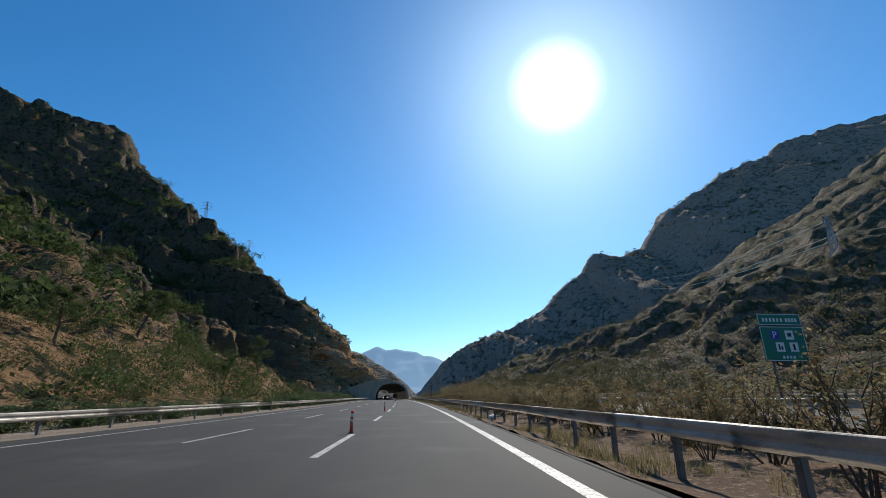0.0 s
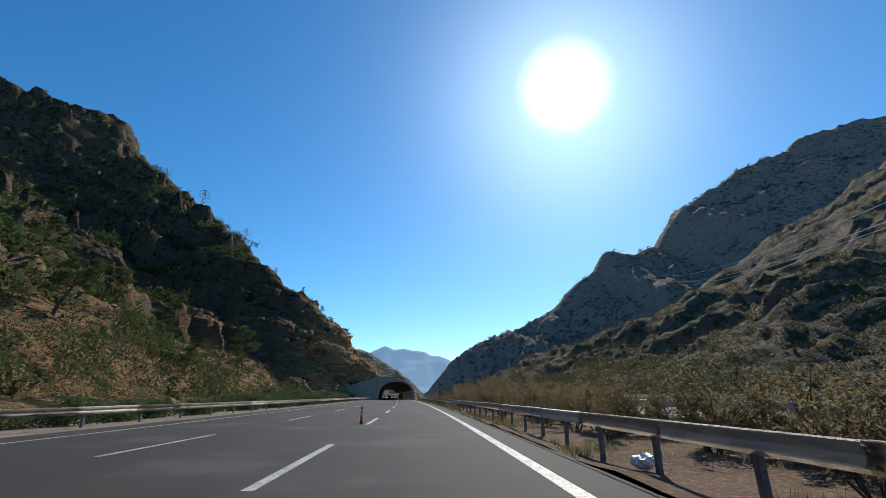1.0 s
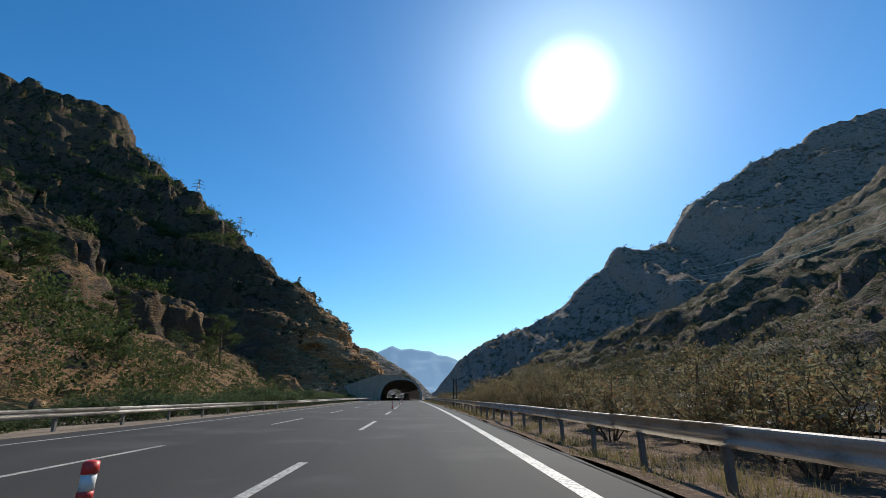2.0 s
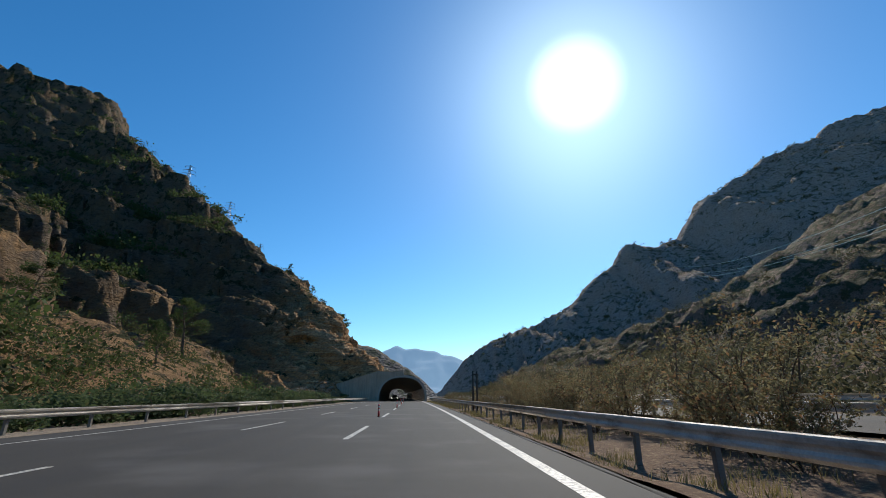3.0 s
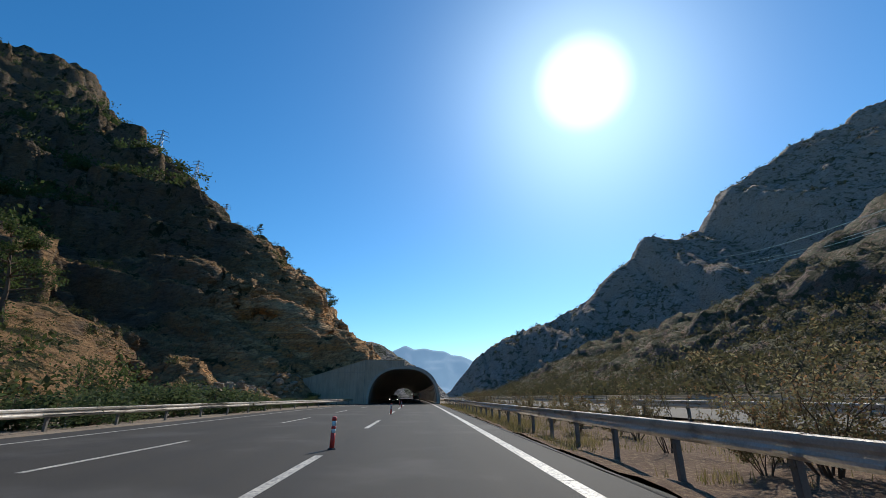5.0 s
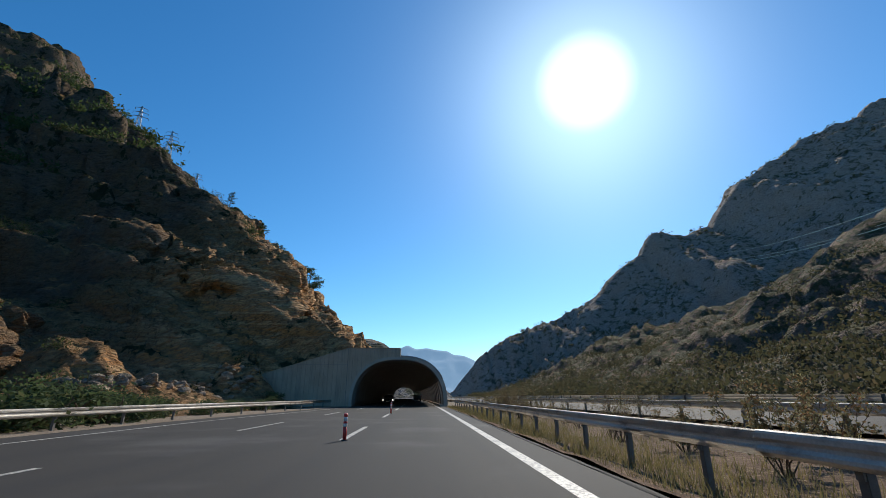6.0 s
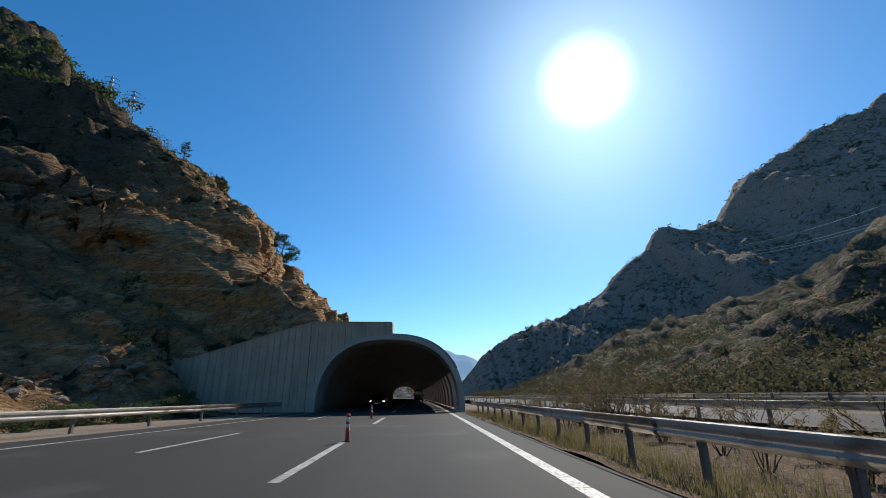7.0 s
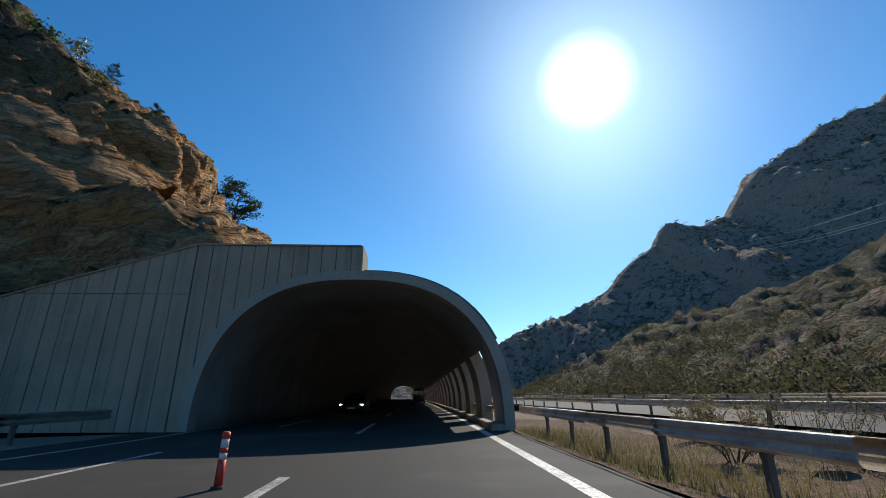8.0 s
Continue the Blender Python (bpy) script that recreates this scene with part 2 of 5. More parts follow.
def dirt(name, a, b, straw):
    s = Shader(name, 0.95)
    n1, n2, n3 = s.noise(0.5, 5), s.noise(7, 5, rough=0.7), s.noise(40, 3)
    c = s.ramp(n1, [(0.3, a), (0.7, b)])
    c = s.mix(s.mask(n2, 0.48, 0.68), c, straw)
    c = s.mix(s.mask(n3, 0.55, 0.4), c, s.mix(0.5, c, (0.07, 0.055, 0.04)))
    return s.done(c, s.math("ADD", n2, s.math("MULTIPLY", n3, 0.4)), 0.7, 0.05)


M_GROUND = dirt("dry_ground", (0.20, 0.15, 0.10), (0.30, 0.24, 0.17), (0.36, 0.29, 0.18))
M_VERGE = dirt("verge_soil", (0.10, 0.06, 0.04), (0.18, 0.112, 0.074), (0.31, 0.22, 0.13))
M_SHOULDER = dirt("sandy_shoulder", (0.24, 0.18, 0.13), (0.34, 0.27, 0.20), (0.40, 0.33, 0.25))


def leafy(name, a, b, dry, share, gloss=0.75):
    """Leaves in many tints, with a share of dry ones, that let some light through."""
    s = Shader(name, gloss)
    r = s.island()
    c = s.ramp(r, [(0.0, a), (max(0.05, 1 - share) * 0.5, b), (max(0.1, 1 - share), a), (1.0, dry)])
    c = s.mix(0.35, c, s.ramp(s.noise(0.7, 2), [(0.3, a), (0.7, b)]))
    c = s.mix(s.math("MULTIPLY", s.chance(), 0.3), c, tuple(v * 0.45 for v in a))
    s.bsdf.inputs["Specular IOR Level"].default_value = 0.15
    m = s.done(c)
    t = s.tree.nodes.new("ShaderNodeBsdfTranslucent")
    s.link(c, t.inputs["Color"])
    mixer = s.tree.nodes.new("ShaderNodeMixShader")
    mixer.inputs[0].default_value = 0.45
    s.link(s.bsdf.outputs[0], mixer.inputs[1])
    s.link(t.outputs[0], mixer.inputs[2])
    s.link(mixer.outputs[0], s.tree.nodes["Material Output"].inputs["Surface"])
    return m


M_SHRUB = leafy("dusty_shrub_leaf", (0.085, 0.085, 0.036), (0.42, 0.36, 0.20), (0.38, 0.16, 0.08), 0.42)
M_BUSH = leafy("green_bush_leaf", (0.055, 0.085, 0.036), (0.12, 0.155, 0.065), (0.17, 0.15, 0.07), 0.18)
M_PINE = leafy("pine_needle", (0.045, 0.075, 0.025), (0.095, 0.125, 0.04), (0.15, 0.13, 0.06), 0.12)
M_SCRUB = leafy("hill_scrub_leaf", (0.05, 0.07, 0.022), (0.11, 0.12, 0.045), (0.20, 0.15, 0.075), 0.2)
M_SCRUB_DRY = leafy("dry_scrub_leaf", (0.065, 0.066, 0.032), (0.135, 0.122, 0.062), (0.20, 0.14, 0.08), 0.32)
M_STRAW = leafy("dry_grass_blade", (0.19, 0.15, 0.068), (0.33, 0.265, 0.125), (0.12, 0.14, 0.042), 0.5)
M_BARK = plain("bark", (0.13, 0.095, 0.07), 0.9, 0, 0.4, 14)
M_TWIG = plain("grey_twig", (0.10, 0.07, 0.05), 0.9, 0, 0.3, 14)
M_RED = plain("red_plastic", (0.72, 0.05, 0.035), 0.45)
M_WHITE = plain("white_reflector", (0.75, 0.74, 0.70), 0.4, 0, 0.08)
M_BLACK = plain("black_rubber", (0.03, 0.03, 0.03), 0.7)
M_POLE = plain("creosoted_timber", (0.075, 0.058, 0.045), 0.85, 0, 0.4, 10)
M_SIGN = plain("sign_green", (0.01, 0.17, 0.11), 0.45, 0, 0.08)
M_SIGN_BLUE = plain("sign_blue", (0.03, 0.05, 0.35), 0.45, 0, 0.08)
M_SIGN_WHITE = plain("sign_white", (0.72, 0.72, 0.70), 0.45, 0, 0.06)
M_ROCK = hillside("loose_rock", (0.30, 0.22, 0.155), (0.54, 0.42, 0.31), (0.40, 0.33, 0.25), (0.34, 0.25, 0.17), (0.16, 0.155, 0.11), (0.12, 0.115, 0.08), cell=0.4)
M_ALU = plain("lattice_steel", (0.42, 0.43, 0.44), 0.5, 0.7, 0.1)
M_WIRE = plain("bare_wire", (0.72, 0.60, 0.44), 0.5, 0.6, 0.05)
M_CAR_DARK = plain("dark_car_paint", (0.03, 0.032, 0.036), 0.3, 0.3, 0.1)
M_VAN = plain("grey_van_paint", (0.16, 0.15, 0.145), 0.4, 0.2, 0.1)
M_TYRE = plain("tyre", (0.025, 0.025, 0.025), 0.85)
M_RIM = plain("wheel_rim", (0.4, 0.4, 0.41), 0.4, 0.8, 0.1)
M_TAIL = plain("tail_lamp_red", (0.35, 0.02, 0.015), 0.3)


def glass_dark():
    s = Shader("tinted_glass", 0.08)
    s.bsdf.inputs["IOR"].default_value = 1.5
    return s.done((0.02, 0.024, 0.026))


M_GLASS = glass_dark()


def lamp_glow():
    s = Shader("headlamp_on", 0.3)
    s.bsdf.inputs["Emission Color"].default_value = (1, 0.97, 0.9, 1)
    s.bsdf.inputs["Emission Strength"].default_value = 2.5
    return s.done((0.8, 0.8, 0.8))


M_LAMP = lamp_glow()


# ---- mesh helpers ----
def part(name, bm, material, parent=None, label="", smooth=False):
    me = bpy.data.meshes.new(name)
    bm.to_mesh(me)
    bm.free()
    if smooth:
        me.shade_smooth()
    return placed(name, me, material, parent, label)


def placed(name, me, material=None, parent=None, label="", m=None):
    if material is not None and not me.materials:
        me.materials.append(material)
    ob = new(name, me)
    if parent is not None:
        ob.parent = parent
    if m is not None:
        ob.matrix_basis = m
    return tagged(ob, label)


def np_mesh(name, verts, faces, smooth=False):
    """A mesh from arrays; faces all with the same number of corners."""
    verts, faces = np.asarray(verts, float), np.asarray(faces, np.int32)
    me = bpy.data.meshes.new(name)
    me.vertices.add(len(verts))
    me.vertices.foreach_set("co", verts.ravel())
    me.loops.add(faces.size)
    me.loops.foreach_set("vertex_index", faces.ravel())
    me.polygons.add(len(faces))
    me.polygons.foreach_set("loop_start", np.arange(len(faces), dtype=np.int32) * faces.shape[1])
    me.update(calc_edges=True)
    if smooth:
        me.shade_smooth()
    return me


def box(bm, x0, x1, y0, y1, z0, z1, bevel=0.0, m=None):
    geo = bmesh.ops.create_cube(bm, size=1.0)["verts"]
    bmesh.ops.scale(bm, vec=(x1 - x0, y1 - y0, z1 - z0), verts=geo)
    bmesh.ops.translate(bm, vec=((x0 + x1) / 2, (y0 + y1) / 2, (z0 + z1) / 2), verts=geo)
    if bevel:
        edges = list({e for v in geo for e in v.link_edges})
        geo = list({v for f in bmesh.ops.bevel(bm, geom=edges, offset=bevel, segments=2, affect="EDGES")["faces"] for v in f.verts} | {v for v in geo if v.is_valid})
    if m is not None:
        bmesh.ops.transform(bm, matrix=m, verts=geo)
    return geo


def rod(bm, a, b, r0, r1=None, n=8):
    """A tapered rod from a to b."""
    a, b = Vector(a), Vector(b)
    r1 = r0 if r1 is None else r1
    m = Matrix.Translation((a + b) / 2) @ (b - a).to_track_quat("Z", "Y").to_matrix().to_4x4()
    bmesh.ops.create_cone(bm, cap_ends=True, segments=n, radius1=r0, radius2=r1, depth=(b - a).length, matrix=m)


def prism(bm, outline, y0, y1):
    """A solid from an outline in x and z, from y0 to y1."""
    a = [bm.verts.new((x, y0, z)) for x, z in outline]
    b = [bm.verts.new((x, y1, z)) for x, z in outline]
    n = len(outline)
    bm.faces.new(a)
    bm.faces.new(b[::-1])
    for i in range(n):
        bm.faces.new((a[(i + 1) % n], a[i], b[i], b[(i + 1) % n]))
    bmesh.ops.recalc_face_normals(bm, faces=bm.faces)


LATTICE = np.random.RandomState(4).rand(64, 64, 64)


def value_noise(x, y, z):
    x, y, z = np.broadcast_arrays(np.asarray(x, float), np.asarray(y, float), np.asarray(z, float))
    i, j, k = np.floor(x).astype(int), np.floor(y).astype(int), np.floor(z).astype(int)
    u, v, w = x - i, y - j, z - k
    u, v, w = u * u * (3 - 2 * u), v * v * (3 - 2 * v), w * w * (3 - 2 * w)
    out = 0.0
    for a in (0, 1):
        for b in (0, 1):
            for c in (0, 1):
                out = out + LATTICE[(i + a) % 64, (j + b) % 64, (k + c) % 64] * (u if a else 1 - u) * (v if b else 1 - v) * (w if c else 1 - w)
    return out


def fbm(x, y, z=0.0, octaves=4, ridged=False):
    total, amp, norm = 0.0, 1.0, 0.0
    for o in range(octaves):
        n = value_noise(x * 2**o + 7.3 * o, y * 2**o + 3.1 * o, z * 2**o + 1.7 * o) * 2 - 1
        total, norm, amp = total + amp * ((1 - 2 * abs(n)) if ridged else n), norm + amp, amp * 0.5
    return total / norm


def smooth(a, b, v):
    t = np.clip((np.asarray(v, float) - a) / (b - a), 0, 1)
    return t * t * (3 - 2 * t)


# ---- the road's line ----
def road_x(y):
    """Where the middle of the driven lane runs, by the way ahead."""
    if y < 140:
        return 3.6 - 3.6 * ((140 - y) / 140) ** 2.7
    return 3.6 - 0.00012 * (y - 140) ** 2


def road_turn(y):
    return -math.degrees(math.atan2(road_x(y + 0.5) - road_x(y - 0.5), 1.0))


def narrowed(offset, y):
    """The hard shoulder of the oncoming side narrows towards the tunnel."""
    share = min(1.0, max(0.0, (-5.2 - offset) / 5.7))
    return offset + 2.6 * share * float(smooth(132, 170, y))


def strip(offsets, heights, y0, y1, step=2.0):
    """A ribbon along the road: cross-section by offsets and heights."""
    ys = np.arange(y0, y1 + 0.01, step)
    verts = [(road_x(y) + narrowed(o, y), y, h) for y in ys for o, h in zip(offsets, heights)]
    n = len(offsets)
    faces = [(r * n + c, r * n + c + 1, (r + 1) * n + c + 1, (r + 1) * n + c) for r in range(len(ys) - 1) for c in range(n - 1)]
    return verts, faces

# ---- ground and mountains ----
def ground_sheet():
    g = np.concatenate([-np.geomspace(4600, 40, 14), np.arange(-30, 31, 15), np.geomspace(40, 4600, 14)])
    xs, ys = g + 5, g + 90
    verts = [(x, y, -0.45) for y in ys for x in xs]
    n = len(xs)
    faces = [(r * n + c, r * n + c + 1, (r + 1) * n + c + 1, (r + 1) * n + c) for r in range(len(ys) - 1) for c in range(n - 1)]
    tagged(placed("ground", np_mesh("ground", verts, faces), M_GROUND), "dry brown valley ground with sparse grass", "ground", kind="structure")


# the spur's crest: distance from the road, way ahead, height
SPUR = [(0, 172, 8), (15, 178, 10.5), (20, 183, 18.5), (31, 197, 33.5), (38, 201, 39), (51, 213, 49), (62, 226, 60), (78, 240, 72), (96, 264, 88), (118, 282, 104), (157, 320, 141), (192, 338, 168), (214, 353, 187), (226, 364, 209), (236, 371, 225), (274, 386, 238), (308, 390, 250), (480, 430, 330)]
# how far the gentle rim reaches from the crest before the steep face, and the rim's slope
SPUR_RIM = [(15, 0, 0.5), (20, 1, 0.5), (38, 6, 0.2), (57, 13, 0.15), (70, 20, 0.14), (110, 38, 0.12), (160, 32, 0.14), (220, 24, 0.16)]


def left_height(x, y):
    """The spur on the side of the oncoming lanes: a face under a slanting crest, a lower flank beside the road, cut steep at the portal."""
    out, ahead, up = zip(*SPUR)
    away = -np.asarray(x, float)
    crest_y = np.interp(away, out, ahead) + 4 * fbm(x / 23, 0 * x, 3.3, 3)
    crest_z = np.interp(away, out, up) + smooth(40, 110, away) * 3.0 * fbm(x / 9, 0 * x, 5.1, 3)
    at, reach, lean = zip(*SPUR_RIM)
    reach, lean = np.interp(away, at, reach) + 5 * fbm(x / 30, y / 30, 4.4, 3), np.interp(away, at, lean)
    front = crest_y - y
    face = crest_z - lean * np.minimum(front, reach) - 0.95 * np.maximum(0, front - reach)
    top = crest_z - 0.7 * (y - crest_y)
    nose = 19 + 0.2 * (np.minimum(y, 212) - 184) + 0.9 * (-18 - x) - 0.8 * np.maximum(0, y - 212)
    top = np.where(x > -46, np.maximum(top, np.minimum(nose, crest_z + 3)), top)
    h = np.minimum(face, top)
    flank = -1.2 * smooth(-24, -19.5, x) + 0.62 * np.maximum(0, -27 - x) + 0.16 * np.clip(-19 - x, 0, 12) - smooth(-40, -28, x) * np.maximum(0, y - 146) * 0.5
    h = np.maximum(h, flank)
    at_crest = smooth(18, 3, abs(y - crest_y))
    rough = smooth(3, 22, h)
    calm = 1 - 0.8 * at_crest
    h = h + rough * calm * (8.0 * fbm(x / 40, y / 40, 0.2, 4) + 5.5 * fbm(x / 17, y / 17, h / 16, 4, True) + 1.2 * fbm(x / 3.2, y / 3.2, h / 3, 3, True))
    h = h - rough * calm * 4.0 * smooth(0.1, 0.5, fbm((x + 1.7 * y) / 26, (x - y) / 70, 5.0, 3, True))
    h = h + smooth(-60, -110, x) * rough * calm * 3.2 * np.round(2.2 * fbm(x / 15, y / 15, 7.0, 3))
    for rise, share in ((15.0, 0.78), (5.0, 0.6)):
        lift = 0.22 * x + rise * 0.8 * fbm(x / (3.0 * rise), y / (3.0 * rise), 2.0, 4)
        stage = (h + lift) / rise
        part_up = stage - np.floor(stage)
        shelf = (np.floor(stage) + smooth(0.62, 0.95, part_up)) * rise - lift
        h = h + (shelf - h) * share * calm * smooth(6, 18, h) * (smooth(-34, -64, x) if rise > 9 else 1.0)
    wobble = 2.0 * fbm(y / 9, h / 7, 1.0, 4) + 1.3 * fbm((y + 0.8 * h) / 3.2, h / 1.5, 6.0, 4, True)
    front = np.maximum(0, (-15.6 - x + wobble)) * 2.1
    back = 6.3 + np.maximum(0, -4.6 - x + 0.6 * wobble) * 1.25
    cut = np.where(y < 171.6, front, back)
    h = np.minimum(h, cut)
    h = np.where((y < 171.6) & (cut < 0.05), -1.2, h)
    mound = 5.2 * np.exp(-(((x + 28.5) / 6.5) ** 2 + ((y - 156.5) / 6.5) ** 2)) * (1 + 0.35 * fbm(x / 3, y / 3, 1.0, 3, True))
    heap = 4.5 * np.exp(-(((x + 17.4) / 4.0) ** 2 + ((y - 166.6) / 3.7) ** 2)) * (1 + 0.42 * fbm(x / 1.9, y / 1.9, 1.0, 4, True))
    rubble = 1.9 * np.exp(-(((x + 19.5) / 3.6) ** 2)) * smooth(136, 147, y) * (1 + 0.6 * fbm(x / 2.2, y / 2.2, 1.0, 3, True))
    low = np.where(y < 171, np.maximum(np.maximum(mound, heap), rubble) - 0.3, -3.0)
    return np.maximum(h, np.maximum(low, -1.2))


def ledges(x, y, z, bed, amount):
    """Outward relief of bedded, broken rock: dipping ledges with sharp lips, and joints."""
    level = z + 0.5 * x - 0.15 * y + 1.1 * bed * fbm(x / (4 * bed), y / (4 * bed), z / (4 * bed), 3)

    def lip(v):
        t = v - np.floor(v)
        return np.where(t < 0.86, t / 0.86, (1 - t) / 0.14)
    broken = fbm(x / (0.55 * bed), y / (0.55 * bed), z / (0.45 * bed), 3, True)
    return amount * (0.55 * lip(level / bed) + 0.25 * lip(level / (0.31 * bed) + 0.3) + 0.45 * broken - 0.5)


def grid_mesh(name, xs, ys, height, material, label, category="hillside", smooth_shade=False, relief=None):
    gx, gy = np.meshgrid(xs, ys)
    gz = height(gx, gy)
    if relief is not None:
        sy, sx = np.gradient(gz, ys, xs)
        size = np.sqrt(sx**2 + sy**2 + 1)
        out = relief(gx, gy, gz, np.hypot(sx, sy))
        gx, gy, gz = gx - out * sx / size, gy - out * sy / size, gz + out / size
    verts = np.stack([gx, gy, gz], -1).reshape(-1, 3)
    n = len(xs)
    r, c = np.meshgrid(np.arange(len(ys) - 1), np.arange(n - 1), indexing="ij")
    a = (r * n + c).ravel()
    faces = np.stack([a, a + 1, a + n + 1, a + n], -1)
    return tagged(placed(name, np_mesh(name, verts, faces, smooth_shade), material), label, category, kind="structure")


def stretch(*runs):
    """Positions in runs of (start, end, step)."""
    return np.concatenate([np.arange(a, b, s) for a, b, s in runs])


def left_hill():
    def relief(x, y, z, slope):
        bare = smooth(0.45, 0.9, slope) * smooth(3, 7, z) * smooth(-5.0, -7.0, x)
        near = smooth(-46, -32, x)
        over = z - 12.6 + 0.556 * (x + 15) + 0.8 * fbm(x / 5, y / 5, 2.0, 3)
        slab = smooth(0.35, -0.15, over) * smooth(-12, -2, over) * smooth(173.2, 175.5, y)
        return bare * (near * (2.6 * slab + (1 - 0.65 * slab) * (ledges(x, y, z, 7.0, 2.5) + ledges(x, y, z, 2.1, 1.3) + ledges(x, y, z, 0.8, 0.4))) + (1 - near) * (ledges(x, y, z, 9.0, 1.7) + ledges(x, y, z, 3.2, 1.3) + ledges(x, y, z, 1.3, 0.6)))
    xs = -stretch((5.6, 38, 0.27), (38, 90, 0.7), (90, 250, 1.6), (250, 480, 4))[::-1]
    ys = stretch((-130, 60, 7), (60, 140, 2.0), (140, 216, 0.42), (216, 400, 1.5), (400, 540, 5))
    ys[np.argmin(abs(ys - 171.6))] = 171.6
    grid_mesh("hillside_left", xs, ys, left_height, M_HILL, "steep limestone hillside with ochre soil, ledges and green scrub", relief=relief)


def crest_height(points, x):
    px, pz = zip(*points)
    return np.interp(x, px, pz)


RIGHT_CREST = [(40, 0), (61, 11), (104, 63), (151, 95), (230, 129), (275, 150), (301, 164), (330, 186), (345, 203), (392, 240), (412, 277), (440, 281), (470, 274), (500, 290), (525, 297), (560, 345), (586, 378), (640, 408), (700, 445), (780, 500), (840, 520), (892, 538), (925, 578), (953, 590), (1100, 638), (1263, 691), (1700, 800)]


def mountain_height(x, y):
    crest = crest_height(RIGHT_CREST, x + 10 * fbm(x / 60, y / 200, 2.0, 3)) + smooth(10, 60, x - 60) * (7 * fbm(x / 28, 0 * x, 8.0, 4) + 4 * fbm(x / 8, 0 * x, 1.0, 3, True))
    far = np.where(y < 850, crest - 0.66 * (850 - y), crest - 0.8 * (y - 850))
    h = far
    amp = smooth(4, 70, h)
    h = h + amp * (26 * fbm(x / 130, y / 130, 1.0, 3, True) + 13 * fbm(x / 48, y / 48, 3.0, 4) + 6 * fbm(x / 15, y / 15, 6.0, 3, True) - 8)
    at_crest = smooth(60, 0, abs(y - 850))
    h = h * (1 - at_crest) + at_crest * np.minimum(h, crest + 4 * fbm(x / 12, y / 12, 3.0, 3))
    return np.maximum(h, -3.0)


def slope_height(x, y):
    """The scrubby brown slope beyond the opposite road, broken by low cliffs."""
    foot = 31 + 15 * np.exp(-(((y - 40) / 32) ** 2))
    rise = 0.30 * (x - foot - 4) + 0.27 * np.maximum(0, x - 190)
    back = 350 + 0.12 * np.maximum(0, x - 190) + 14 * fbm(x / 50, 0 * x, 6.0, 3)
    rise = rise - 0.62 * np.maximum(0, y - back)
    h = rise + smooth(8, 70, x - foot) * (12 * fbm(x / 60, y / 45, 7.0, 4, True) + 7 * fbm((x + y) / 24, (x - y) / 55, 2.0, 3, True) - 2)
    bed = h + 0.16 * y + 7 * fbm(x / 20, y / 20, 3.0, 4)
    part_up = bed / 11 - np.floor(bed / 11)
    shelf = (np.floor(bed / 11) + smooth(0.55, 0.9, part_up)) * 11 - (bed - h)
    h = h + 0.22 * (shelf - h) * smooth(3, 14, h)
    h = h + smooth(1.0, 8, h) * (2.2 * fbm(x / 9, y / 9, 2.0, 4, True) + 1.3 * fbm(x / 3, y / 3, 5.0, 3, True) - 1.0)
    terrace = 0.8 + 0.05 * (x - 24)
    h = np.where(x < foot + 14, np.minimum(h, terrace + np.maximum(0, x - foot) * 0.9), h)
    return np.maximum(h, np.where(x < 27, -1.0, 0.3 + 0.2 * fbm(x / 4, y / 4, 1.0, 3)) + smooth(24, 40, x) * 0.8)


def right_height(x, y):
    return np.maximum(mountain_height(x, y), slope_height(x, y))


def right_mountain():
    def craggy(x, y, z, slope):
        bare = smooth(0.12, 0.4, slope) * smooth(1.5, 6, z)
        return bare * (ledges(-x, y, z, 26.0, 5.0) + 5.0 * fbm(x / 22, y / 22, z / 18, 4, True)) * smooth(22, 60, abs(y - 850))

    def broken(x, y, z, slope):
        return smooth(0.3, 0.7, slope) * smooth(1.5, 6, z) * smooth(33, 52, x) * (ledges(-x, y, z, 6.0, 0.9) + 0.9 * fbm(x / 6, y / 6, z / 5, 4, True))
    xs = stretch((36, 170, 3.0), (170, 460, 5), (460, 1000, 9), (1000, 1750, 25))
    ys = stretch((200, 520, 6), (520, 820, 8), (820, 880, 4), (880, 1010, 13))
    grid_mesh("mountain_right", xs, ys, mountain_height, M_RIDGE, "tall bare mountain with a jagged crest and patchy scrub", "mountain", relief=craggy)
    xs = stretch((24, 90, 0.8), (90, 200, 1.6), (200, 620, 4.5))
    ys = stretch((-160, -20, 14), (-20, 230, 1.6), (230, 480, 4.5))
    grid_mesh("hillside_right", xs, ys, slope_height, M_RIDGE_NEAR, "brown stony slope with low cliffs and scrub beyond the opposite road", "hillside", relief=broken)


MID_CREST = [(-260, 130), (-160, 92), (-110, 74), (-60, 54), (-40, 48), (-25, 41), (0, 28), (10, 19), (22, 9), (32, 0), (60, -12)]


def mid_hill():
    def height(x, y):
        crest = crest_height(MID_CREST, x) + 3 * fbm(x / 16, 0 * x, 4.0, 4)
        h = np.where(y < 500, crest - 0.62 * (500 - y), crest - 0.5 * (y - 500))
        return h + smooth(0, 12, h) * (3 * fbm(x / 22, y / 22, 1.0, 4, True) - 1.5)
    grid_mesh("hill_beyond", stretch((-260, 62, 4)), stretch((380, 640, 5)), height, M_FARHILL, "scrub-covered hill beyond the tunnel", "hill")


